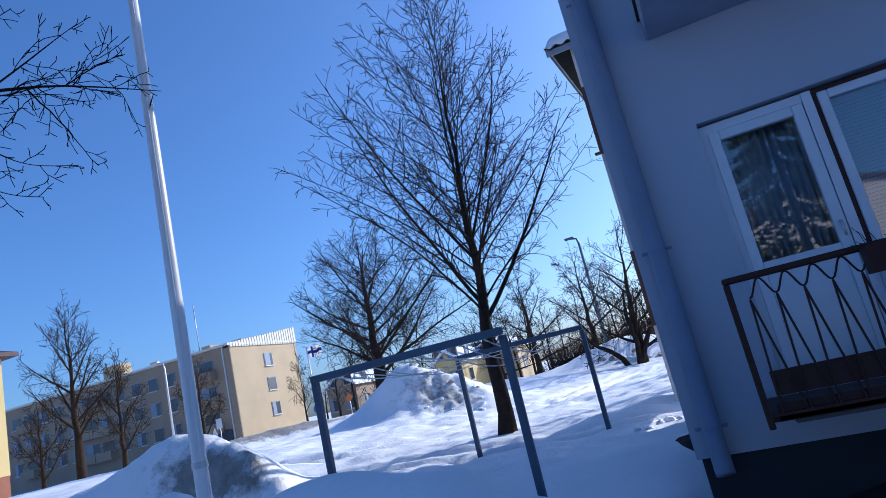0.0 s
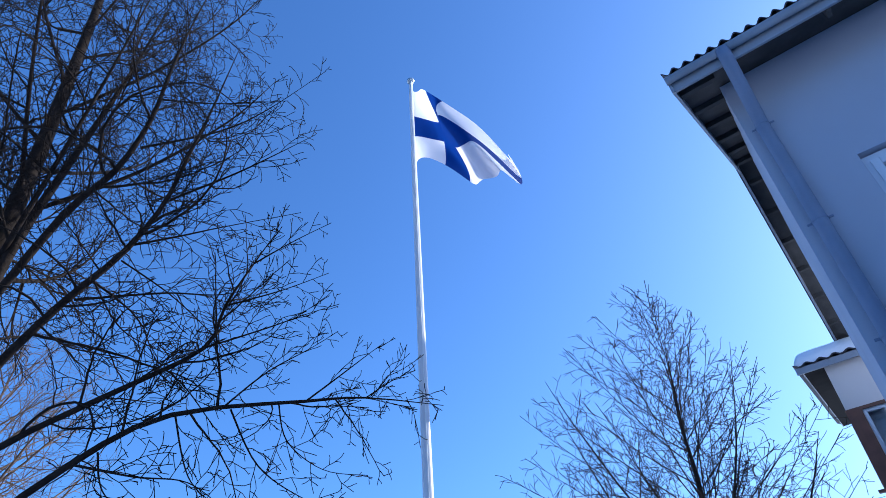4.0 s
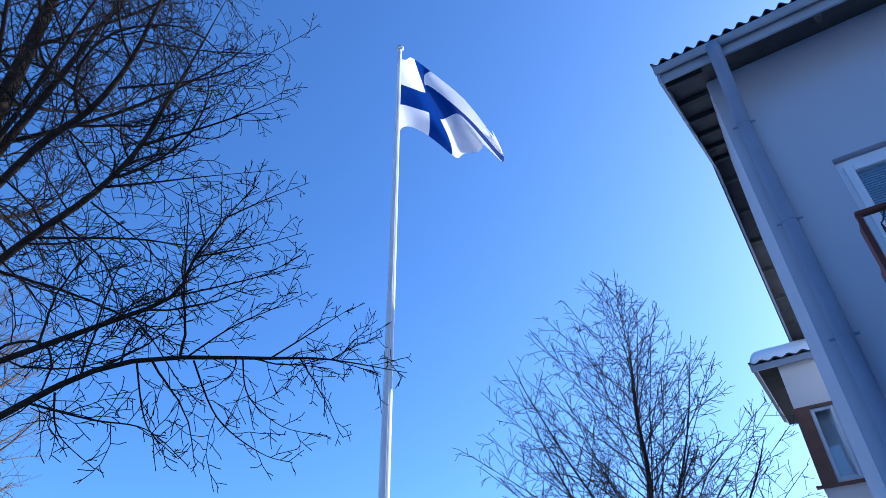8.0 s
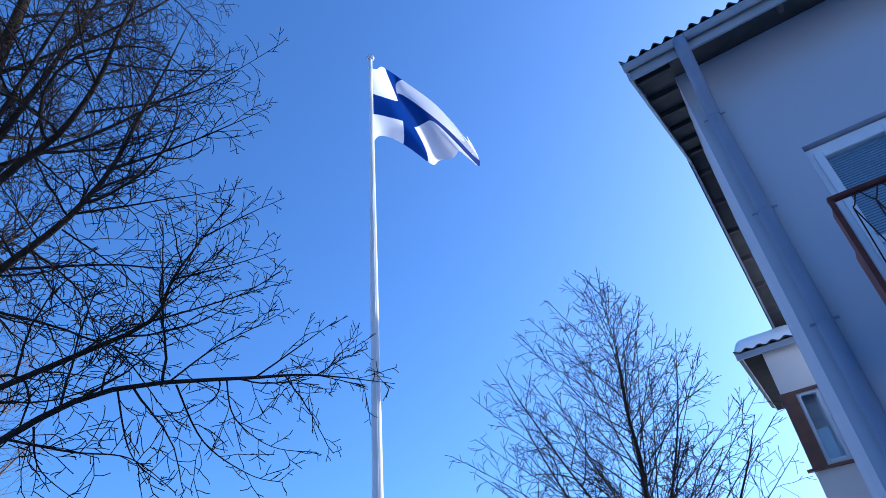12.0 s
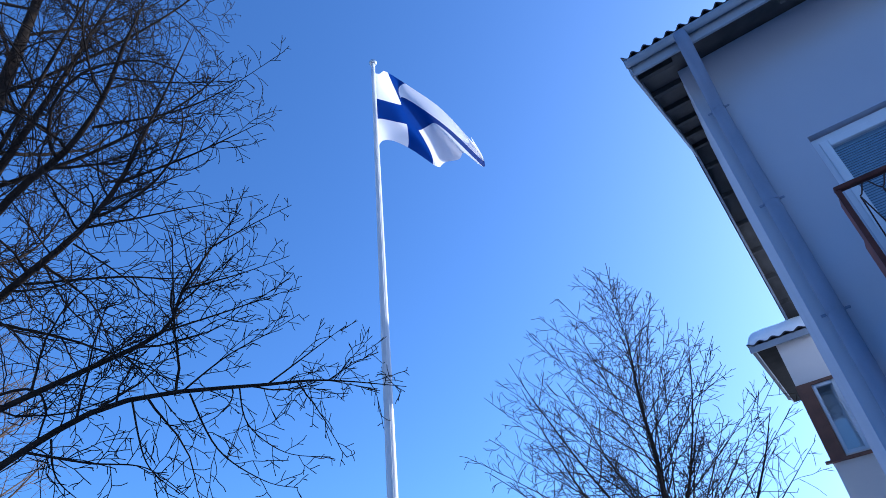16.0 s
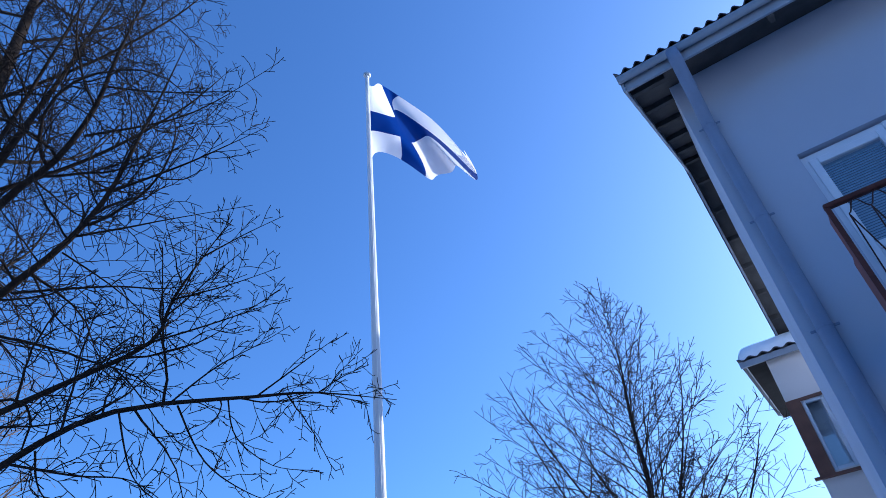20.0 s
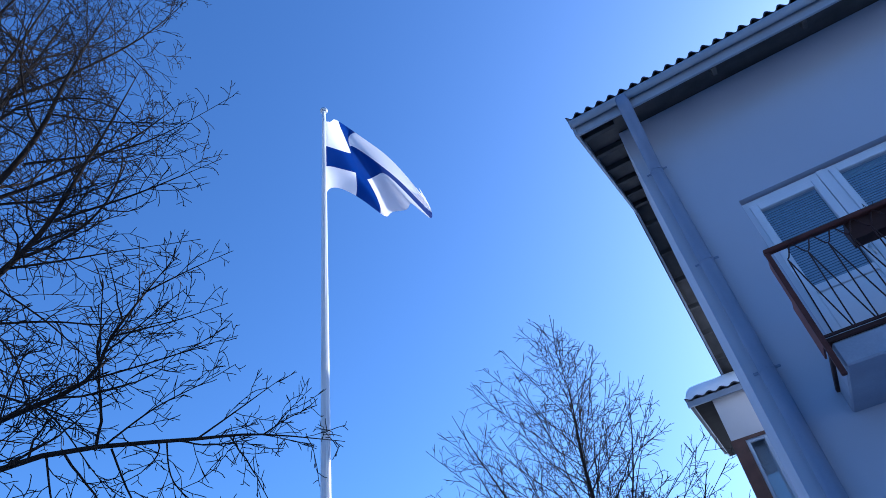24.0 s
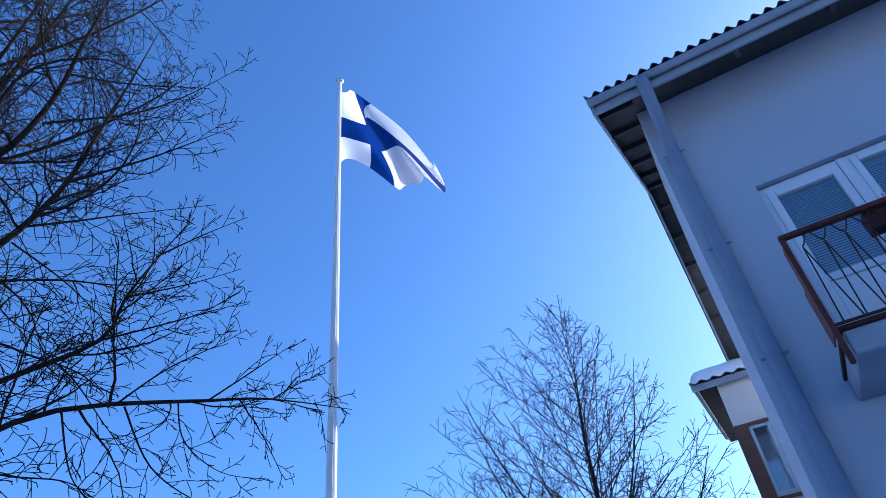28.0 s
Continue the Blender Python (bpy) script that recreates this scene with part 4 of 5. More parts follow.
def linden(at, height, spread, trunk_r, seed, label):
    """A bare linden: one straight leader, steep limbs beside it, and lower limbs that arch outwards."""
    base = Vector((at[0], at[1], ground_z(*at) - 0.15))
    ob = empty("tree", base, label, "tree")
    rng, n = random.Random(seed), 20
    top = base + Vector((0.36, 0.4, height))
    pts = [base.lerp(top, i / n) + Vector((0.03 * math.sin(i * 1.3), 0.03 * math.cos(i * 0.9), 0)) * (i % n > 0) for i in range(n + 1)]
    rad = [max(0.006, trunk_r * (1.3 if i == 0 else 1) * (1 - i / (n + 0.5)) ** 1.8) for i in range(n + 1)]
    wood = Wood(seed)
    wood.tube(pts, rad, 12)
    wood.done("trunk", M_BARK, ob)
    crown = Wood(seed + 1, 0.0044)
    z0, zw, z1 = base.z + 0.21 * height, base.z + 0.45 * height, base.z + 1.02 * height

    def inside(p, slack=1.0):
        if not z0 < p.z < z1:
            return False
        egg = spread * ((1 - ((p.z - zw) / (z1 - zw)) ** 1.7) if p.z > zw else (1 - 0.5 * ((zw - p.z) / (zw - z0)) ** 1.8))
        ax = base.lerp(top, (p.z - base.z) / height)
        return math.hypot(p.x - ax.x + 0.48, p.y - ax.y) < egg * slack

    def limb(u, az, rise, bend, r, length):
        """A limb from the trunk that leaves at a slope and bends to the sky."""
        p, d = base.lerp(top, u), Vector((math.cos(az), math.sin(az), rise)).normalized()
        line = [p]
        for k in range(16):
            d = (d + Vector((rng.gauss(0, 0.03), rng.gauss(0, 0.03), bend))).normalized()
            q = line[-1] + d * length / 16
            if not inside(q, 0.92) and k > 3 and q.z > z0:
                break
            line.append(q)
        rr = [max(0.0045, r * (1 - 0.88 * k / (len(line) - 1))) for k in range(len(line))]
        crown.tube(line, rr, 6)
        crown.sides(line, rr, LINDEN, inside, None, None, 0.14)

    for k in range(6):            # steep limbs beside the leader
        limb(0.22 + 0.03 * k, k * 2.4 + 0.5, 1.15 + 0.35 * (k % 3), 0.03, 0.042 - 0.003 * k, 5.4)
    for k in range(10):           # lower limbs that leave steeply and arch outwards
        limb(0.22 + 0.016 * k, k * 2.4 + 1.9, 0.82 + 0.15 * (k % 4), -0.02, 0.022 - 0.0007 * k, 3.9)
    for k in range(54):           # shorter ones all the way up the leader
        u = 0.34 + 0.63 * (k / 54)
        limb(u, k * 2.4 + rng.uniform(-0.4, 0.4), 0.8 + 0.6 * (u - 0.34), 0.012, 0.02 * (1.15 - u), 0.9 + 4.6 * (1 - u))
    crown.sides(pts[13:], rad[13:], LINDEN, inside, None, 1.2, 0.05)
    crown.done("crown", M_BARK, ob, "bare branches and fine twigs")


# rank: joint length, kink, lift, side angle, side ratio, least length
LINDEN = [(0.15, 4, 0.0, 50, 0.26, 0.3), (0.12, 6, 0.01, 42, 0.34, 0.14), (0.15, 7, 0.015, 38, 0.3, 0.08)]
linden((-2.33, 10.35), 8.55, 3.3, 0.135, 14, "tall bare linden with a dark trunk rising from the snow")
tree((-13.5, 27.0), 9.1, 0.17, 6.6, 0.36, 21, "broad bare tree with spreading low limbs behind the snow heap", M_BARK, 30, True, (0.2, 0), crown_low=0.08, steep=0.2, point=2.6, heavy=0.29)
tree((-39.0, 31.0), 13.9, 0.25, 4.6, 0.36, 31, "tall bare tree in front of the long apartment block", M_BARK_WARM, 17, True, crown_low=0.2, point=2.0, steep=0.4)
tree((-35.9, 31.8), 9.5, 0.2, 3.0, 0.22, 41, "bare street tree with orange-brown twigs", M_BARK_WARM, 9, True, crown_low=0.2, point=1.8)
tree((-42.0, 30.5), 7.0, 0.2, 2.8, 0.2, 42, "low bare tree beside the long apartment block", M_BARK_WARM, 8, False, crown_low=0.2, point=2.0)
tree((-37.3, 40.4), 8.8, 0.2, 3.0, 0.2, 43, "bare tree in front of balconies of the apartment block", M_BARK_WARM, 9, False, crown_low=0.2, point=2.0)
tree((-34.5, 50.0), 8.0, 0.25, 2.3, 0.13, 44, "slender bare tree at the block's sunny end", M_BARK_WARM, 9, False, crown_low=0.25)
tree((-1.9, 26.3), 6.2, 0.1, 3.2, 0.2, 51, "old bare apple tree with bent low trunks", M_BARK, 12, True, (0.5, 0), crown_low=0.12, steep=0.2, point=2.2)
tree((-4.6, 33.0), 6.5, 0.12, 3.2, 0.2, 52, "bare apple tree in the snowy orchard", M_BARK, 11, True, crown_low=0.12, steep=0.2, point=2.2)
tree((-8.5, 36.0), 7.0, 0.12, 3.5, 0.2, 53, "bare apple tree in the snowy orchard", M_BARK, 11, True, crown_low=0.12, steep=0.2, point=2.2)
tree((-12.0, 40.0), 7.0, 0.12, 3.5, 0.2, 55, "bare apple tree beyond the snow heap", M_BARK, 11, False, crown_low=0.12, steep=0.2, point=2.2)
tree((1.5, 34.0), 7.5, 0.12, 3.5, 0.2, 54, "bare garden tree behind the bay", M_BARK, 11, False, crown_low=0.12, steep=0.3, point=2.0)
# hidden trees added so that their trunks streak the yard with shadow
for x, y, h, seed in ((2.6, 17.4, 7.0, 82), (5.2, 20.0, 7.5, 83), (3.2, 22.5, 6.5, 84)):
    tree((x, y), h, 0.45, 1.6, 0.15, seed, "unseen bare tree behind the house, added to cast shadow streaks", M_BARK, 4, False, crown_low=0.4, point=2.0)


def lilac(x, y, seed):
    """An unseen bush of long bare stems, added to streak the snow with shadow."""
    rng = random.Random(seed)
    z = ground_z(x, y) - 0.2
    ob = empty("shadow_stems", (x, y, z), "unseen bush of long upright stems, added to cast shadow streaks", "bush", "lilac bushes")
    bush = Wood(seed, 0.008)
    for k in range(11):
        p = (x + rng.uniform(-0.9, 0.9), y + rng.uniform(-0.7, 0.7), z)
        q, rr = bush.limb(p, (rng.gauss(0, 0.12), rng.gauss(0, 0.12), 1), rng.uniform(2.6, 4.2), rng.uniform(0.02, 0.045), 0.01, 0.04, 6, 5, 0.3)
        bush.sprout(q, rr, 0, [(5, 0.8, 35, 0.05, 0.1, 4, 3)], None, 0.3)
    bush.done("stems", M_BARK, ob)


for k, (x, y) in enumerate(((1.5, 13.6), (2.1, 16.2), (2.6, 19.0))):
    lilac(x, y, 310 + k)
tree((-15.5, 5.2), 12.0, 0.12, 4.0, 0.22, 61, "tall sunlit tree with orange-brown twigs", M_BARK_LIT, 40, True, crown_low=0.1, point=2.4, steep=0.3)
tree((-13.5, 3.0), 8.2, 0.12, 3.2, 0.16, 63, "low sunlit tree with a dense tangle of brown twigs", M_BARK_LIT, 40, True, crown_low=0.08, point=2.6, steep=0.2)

leaning = empty("tree", (-2.2, 26.0, 0.3), "old apple tree with a bent leaning trunk", "tree")
bent = Wood(91, 0.012)
for line, r in (([(-2.25, 26.0, 0.1), (-2.54, 26.0, 0.75), (-2.94, 26.0, 1.15), (-3.41, 26.0, 1.45), (-3.75, 26.0, 2.0)], 0.13), ([(-2.1, 26.0, 0.1), (-1.7, 26.1, 0.9), (-1.25, 26.1, 1.7), (-0.8, 26.2, 2.8)], 0.15), ([(-2.0, 26.0, 0.1), (-1.85, 25.9, 1.2), (-1.95, 25.8, 2.3), (-1.8, 25.7, 3.3)], 0.13)):
    rr = [r * (1 - 0.75 * i / (len(line) - 1)) for i in range(len(line))]
    pts = [Vector(p) for p in line]
    bent.tube(pts, rr, 8)
    bent.ref = 3.0
    bent.sprout(pts, rr, 0, [(11, 1.5, 52, 0.06, 0.14, 5, 4), (7, 0.7, 50, 0.04, 0.16, 4, 3), (3, 0.35, 46, 0.02, 0.18, 2, 3)], None, 0.35)
bent.done("trunk", M_BARK, leaning)

# the large tree beside the flagpole
NEAR = Vector((-5.36, 1.77, 0))
near_tree = empty("tree", (NEAR.x, NEAR.y, 0), "large bare tree whose long branches reach towards the flagpole", "tree")


def through_points(pts, n=18):
    """A smooth line through some points."""
    pts = [Vector(p) for p in pts]
    out = []
    for i in range(n + 1):
        u = i / n * (len(pts) - 1)
        k = min(len(pts) - 2, int(u))
        t = u - k
        p0, p1, p2, p3 = pts[max(0, k - 1)], pts[k], pts[k + 1], pts[min(len(pts) - 1, k + 2)]
        out.append(0.5 * ((2 * p1) + (p2 - p0) * t + (2 * p0 - 5 * p1 + 4 * p2 - p3) * t * t + (3 * p1 - p0 - 3 * p2 + p3) * t ** 3))
    return out


wood = Wood(71)
stem = through_points([(-5.45, 1.85, -0.2), (-5.36, 1.77, 4.0), (-5.22, 1.6, 5.6), (-5.06, 1.5, 6.8), (-4.98, 1.35, 8.6), (-4.95, 1.2, 10.4), (-4.9, 1.1, 12.0)], 24)
stem_r = [0.185 - 0.01 * p.z if p.z < 4.5 else max(0.012, 0.1 * (1 - (p.z - 4.5) / 8.2)) for p in stem]
wood.tube(stem, stem_r, 12)
wood.done("trunk", M_BARK_NEAR, near_tree)
crown = Wood(72, 0.0033)
# rank: joint length, kink, lift, side angle, side ratio, least length
NEAR_LIMB = [(0.145, 5, 0.0, 62, 0.31, 0.38), (0.088, 7, 0.0, 54, 0.4, 0.13), (0.065, 9, 0.006, 52, 0.36, 0.06), (0.05, 10, 0.0, 42, 0.3, 0.03)]


def in_near_crown(p, slack=1.0):
    """The near tree's outline: wide at mid height, drawn in towards the top."""
    if p.z < 2.4:
        return False
    reach = 3.55 + 0.26 * max(0.0, 6.2 - p.z) - 0.06 * max(0.0, p.z - 7.5) ** 1.5
    return math.hypot(p.x + 5.3, p.y - 1.7) < reach * (0.25 + 0.75 * slack)


def near_limb(r, *pts, kids=NEAR_LIMB, free=False, start=0.2):
    line = through_points(pts)
    rr = [max(0.003, 0.58 * r * (1 - i / 18.5) ** 0.85) for i in range(19)]
    crown.tube(line, rr, 7)
    crown.sides(line, rr, kids, None if free else in_near_crown, None, None, start)


near_limb(0.056, (-5.38, 1.78, 2.4), (-4.7, 1.98, 2.9), (-3.91, 2.26, 3.39), (-3.57, 2.7, 3.79), (-3.13, 3.56, 4.06), (-2.85, 3.96, 4.14), (-2.43, 4.47, 4.11), kids=[(0.15, 5, 0.0, 64, 0.27, 0.3)] + NEAR_LIMB[1:], free=True, start=0.35)
near_limb(0.05, (-5.36, 1.77, 3.1), (-4.6, 2.0, 3.6), (-3.9, 2.43, 4.0), (-3.56, 2.84, 4.41), (-3.42, 2.86, 4.76), (-3.27, 2.96, 5.19), (-3.11, 3.01, 5.46))
near_limb(0.07, (-5.36, 1.77, 3.8), (-4.8, 1.9, 4.4), (-4.32, 2.0, 4.78), (-3.9, 2.13, 5.12), (-3.56, 2.18, 5.48), (-3.3, 2.15, 5.89), (-3.11, 2.15, 6.44), (-2.89, 2.13, 7.09))
near_limb(0.065, (-5.28, 1.7, 4.8), (-4.34, 1.74, 5.55), (-3.88, 1.84, 5.87), (-3.56, 1.85, 6.31), (-3.33, 1.78, 6.77), (-3.2, 1.76, 7.3), (-3.1, 1.8, 8.2))
near_limb(0.11, (-5.36, 1.76, 4.2), (-5.5, 1.62, 4.9), (-5.51, 1.46, 5.6), (-5.56, 1.08, 6.87), (-5.49, 0.6, 8.6))
near_limb(0.1, (-5.33, 1.72, 4.5), (-5.0, 1.66, 5.5), (-4.65, 1.7, 6.5), (-4.3, 1.75, 7.6), (-4.1, 1.8, 9.0))
near_limb(0.016, (-3.89, 2.28, 3.4), (-3.61, 2.57, 3.32), (-3.37, 2.82, 3.28), (-3.17, 3.05, 3.07), kids=NEAR_LIMB[1:], free=True, start=0.1)
near_limb(0.012, (-3.24, 3.38, 4.02), (-3.2, 3.47, 3.72), (-3.04, 3.71, 3.52), (-2.81, 3.96, 3.48), kids=NEAR_LIMB[1:], free=True, start=0.1)
near_limb(0.013, (-3.68, 2.67, 4.17), (-3.57, 2.8, 4.01), (-3.45, 3.04, 3.72), (-3.32, 3.16, 3.57), kids=NEAR_LIMB[1:], free=True, start=0.1)
near_limb(0.014, (-3.81, 2.38, 3.49), (-3.76, 2.47, 3.23), (-3.6, 2.69, 3.03), kids=NEAR_LIMB[1:], free=True, start=0.1)
near_limb(0.016, (-4.5, 1.97, 4.6), (-4.28, 2.11, 4.4), (-4.1, 2.36, 4.35), (-3.82, 2.73, 4.31), kids=NEAR_LIMB[1:], free=True, start=0.1)
near_limb(0.015, (-4.12, 2.06, 4.95), (-4.06, 2.33, 4.62), (-3.94, 2.54, 4.47), (-3.74, 2.81, 4.36), kids=NEAR_LIMB[1:], free=True, start=0.1)
near_limb(0.02, (-3.5, 2.2, 5.54), (-3.13, 2.52, 5.87), (-2.85, 2.73, 6.12), (-2.58, 2.91, 6.34), kids=NEAR_LIMB[1:], start=0.1)
near_limb(0.02, (-3.67, 1.89, 6.06), (-3.2, 2.31, 6.31), (-2.87, 2.54, 6.58), (-2.38, 2.78, 7.02), kids=NEAR_LIMB[1:], start=0.1)
near_limb(0.018, (-3.47, 1.83, 6.52), (-3.12, 2.2, 6.54), (-2.69, 2.63, 6.66), kids=NEAR_LIMB[1:], start=0.1)
near_limb(0.02, (-4.28, 2.05, 4.8), (-3.79, 2.51, 4.88), (-3.47, 2.84, 4.89), (-3.1, 3.1, 4.98), kids=NEAR_LIMB[1:], start=0.1)
near_limb(0.02, (-3.85, 2.14, 5.19), (-3.6, 2.41, 5.33), (-3.34, 2.66, 5.46), (-2.92, 3.12, 5.7), kids=NEAR_LIMB[1:], start=0.1)
near_limb(0.014, (-3.91, 2.15, 5.07), (-3.7, 2.51, 4.83), (-3.57, 2.83, 4.59), (-3.44, 3.1, 4.33), kids=NEAR_LIMB[1:], start=0.1)
near_limb(0.014, (-3.55, 2.72, 3.79), (-3.4, 2.83, 3.33), (-3.24, 3.01, 3.12), kids=NEAR_LIMB[1:], free=True, start=0.1)
near_limb(0.014, (-3.39, 3.06, 3.9), (-3.27, 3.28, 3.5), (-3.11, 3.59, 3.3), (-2.96, 3.78, 3.25), kids=NEAR_LIMB[1:], free=True, start=0.1)
# upright shoots off the low limb and outward ones off the next
near_limb(0.014, (-3.4, 3.0, 3.9), (-3.2, 3.2, 4.2), (-3.0, 3.45, 4.45), (-2.85, 3.6, 4.62), kids=NEAR_LIMB[1:], free=True, start=0.1)
near_limb(0.014, (-3.13, 3.56, 4.06), (-2.95, 3.75, 4.3), (-2.78, 3.9, 4.5), (-2.7, 4.0, 4.62), kids=NEAR_LIMB[1:], free=True, start=0.1)
near_limb(0.011, (-2.85, 3.96, 4.14), (-2.7, 4.1, 4.29), (-2.55, 4.25, 4.4), kids=NEAR_LIMB[1:], free=True, start=0.1)
near_limb(0.015, (-3.56, 2.84, 4.41), (-3.2, 3.1, 4.55), (-2.95, 3.35, 4.72), (-2.75, 3.5, 4.8), kids=NEAR_LIMB[1:], free=True, start=0.1)
near_limb(0.015, (-3.42, 2.86, 4.76), (-3.1, 3.15, 4.92), (-2.8, 3.4, 5.1), kids=NEAR_LIMB[1:], free=True, start=0.1)
near_limb(0.014, (-3.27, 2.96, 5.19), (-2.95, 3.12, 5.38), (-2.65, 3.25, 5.5), kids=NEAR_LIMB[1:], free=True, start=0.1)
rng = random.Random(73)
for k in range(20):               # the other limbs, all round and up the stem
    u = 0.3 + 0.62 * k / 20
    i = int(u * 24)
    az = 2.4 * k + rng.uniform(-0.3, 0.3)
    out, z = rng.uniform(1.5, 2.3) * (1.25 - 0.6 * u), stem[i].z
    way = Vector((math.cos(az), math.sin(az), 0))
    near_limb(0.055 * (1.2 - u), stem[i], stem[i] + way * out * 0.45 + Vector((0, 0, 0.7)), stem[i] + way * out * 0.8 + Vector((0, 0, 1.6)), stem[i] + way * out + Vector((0, 0, rng.uniform(2.4, 3.4))))
crown.done("crown", M_BARK_NEAR, near_tree, "long dark branches and dense fine twigs")


# ---- far buildings ----
WINDOW_RNG = random.Random(29)


def far_window(x0, x1, z0, z1, plane, at, parent, lit=M_DARKWIN, out=1):
    """A window in a wall that faces -y (plane 'y') or +x (plane 'x'): a frame and a dark pane set in it."""
    t = 0.08
    if plane == "y":
        fr = ((x0, at - 0.06, z0), (x1, at + 0.05, z1))
        pn = ((x0 + t, at - 0.075, z0 + t), (x1 - t, at - 0.06, z1 - t))
        sl = ((x0 - 0.05, at - 0.16, z0 - 0.06), (x1 + 0.05, at - 0.01, z0))
    else:
        fr = ((at - 0.05, x0, z0), (at + 0.06, x1, z1))
        pn = ((at + 0.06, x0 + t, z0 + t), (at + 0.075, x1 - t, z1 - t))
        sl = ((at + 0.01, x0 - 0.05, z0 - 0.06), (at + 0.16, x1 + 0.05, z0))
    w = child(box("window", *fr, M_GUTTER), parent)
    parts = [("pane", pn, lit), ("sill", sl, M_METAL)]
    pick = WINDOW_RNG.random()
    if pick < 0.65:         # a pale curtain drawn over a part of the pane
        (ax, ay, az), (bx, by, bz) = pn
        cut = WINDOW_RNG.uniform(0.3, 0.7)
        if plane == "y":
            parts.append(("curtain", ((ax, ay - 0.012, az), (ax + (bx - ax) * cut, ay - 0.002, bz)), M_BLIND))
        else:
            parts.append(("curtain", ((bx + 0.002, ay, az), (bx + 0.012, ay + (by - ay) * cut, bz)), M_BLIND))
    for nm, s, m in parts:
        ob = box(nm, *s, m)
        ob.parent = w
        ob.matrix_parent_inverse = w.matrix_parent_inverse.copy()
        ob.matrix_parent_inverse = Matrix.Identity(4)
    return w


# long beige block
FX, FY, FZ = -43.8, 52.1, 10.2
block = empty("apartment_block", (FX, FY, 0), "long three-storey beige apartment block with a low-pitched roof", "building")
# front in the shaded tone, end wall in the lit one
bm = bmesh.new()
add_box(bm, (FX - 36, FY, 0.6), (FX - 0.9, FY + 11, FZ))
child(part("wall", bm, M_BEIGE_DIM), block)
bm = bmesh.new()
add_box(bm, (FX - 0.88, FY + 0.02, 0.6), (FX, FY + 11, FZ - 0.2))
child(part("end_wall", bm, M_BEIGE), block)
child(box("downpipe", (FX - 1.0, FY - 0.15, 0.8), (FX - 0.85, FY - 0.01, FZ), M_METAL), block)
bm = bmesh.new()
add_box(bm, (FX - 36.3, FY - 0.4, FZ), (FX + 0.1, FY + 11.2, FZ + 0.22))
child(part("roof", bm, M_SHEET), block)
for i in range(26):
    y = FY + i * 0.43
    h = 0.25 + 1.5 * i / 26
    child(box("roof_rib", (FX - 0.1, y, FZ - 0.2), (FX + 0.12, y + 0.3, FZ + h), M_SHEET), block)
for s in range(3):
    z = 1.9 + s * 2.65
    far_window(FY + 5.0, FY + 6.4, z + 0.5, z + 1.9, "x", FX, block)
    for k in range(13):
        x = FX - 3.4 - k * 2.5
        if k in (0, 1, 6, 7, 11):
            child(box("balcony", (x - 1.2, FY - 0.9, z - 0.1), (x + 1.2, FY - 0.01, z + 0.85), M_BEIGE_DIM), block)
            far_window(x - 1.0, x + 1.0, z + 0.86, z + 2.0, "y", FY, block)
        else:
            far_window(x - 0.7, x + 0.7, z + 0.5, z + 1.9, "y", FY, block)
child(box("plinth", (FX - 36, FY - 0.05, -0.6), (FX + 0.05, FY + 11.05, 0.6), M_CONCRETE), block)
child(box("entrance", (FX - 4.5, FY - 0.12, 0.6), (FX - 1.2, FY - 0.06, 2.0), M_ROOM), block)
child(box("corner_strip", (FX - 0.89, FY - 0.06, 0.6), (FX - 0.02, FY + 0.016, FZ - 0.25), M_BEIGE_DIM, label="grey-brown rendered corner strip"), block)
for x, w, h in ((-3.2, 1.5, 0.8), (-7.4, 1.2, 1.1), (-8.9, 0.7, 0.7), (-14.0, 0.9, 0.6), (-23, 3.0, 2.2)):
    child(box("roof_vent", (FX + x, FY + 4, FZ + 0.2), (FX + x + w, FY + 5.5, FZ + 0.2 + h), M_BEIGE), block)
child(tube("antenna", [(FX - 7.9, FY + 4.2, FZ + 0.2), (FX - 7.9, FY + 4.2, FZ + 6.3)], 0.06, M_METAL, sides=5), block)

# yellow house
YX, YY, YZ = -34.8, 17.9, 8.3
yellow = empty("yellow_house", (YX, YY, 0), "yellow rendered two-storey house with a brown hipped roof", "building")
child(box("wall", (YX - 12, YY, 2.0), (YX, YY + 5.9, YZ), M_YELLOW), yellow)
child(box("base_storey", (YX - 12, YY + 0.03, -0.5), (YX - 0.03, YY + 5.87, 2.0), M_BRICK), yellow)
bm = bmesh.new()
lo = [bm.verts.new((x, y, YZ)) for x, y in ((YX - 12.6, YY - 0.6), (YX + 0.6, YY - 0.6), (YX + 0.6, YY + 6.5), (YX - 12.6, YY + 6.5))]
lo2 = [bm.verts.new((v.co.x, v.co.y, YZ + 0.22)) for v in lo]
hi = [bm.verts.new((YX - 9, YY + 2.95, YZ + 1.9)), bm.verts.new((YX - 4.6, YY + 2.95, YZ + 1.9))]
bm.faces.new(lo[::-1])
for i in range(4):
    bm.faces.new((lo[i], lo[(i + 1) % 4], lo2[(i + 1) % 4], lo2[i]))
bm.faces.new((lo2[0], lo2[1], hi[1], hi[0])), bm.faces.new((lo2[1], lo2[2], hi[1])), bm.faces.new((lo2[2], lo2[3], hi[0], hi[1])), bm.faces.new((lo2[3], lo2[0], hi[0]))
child(part("roof", bm, M_ROOF_BROWN), yellow)
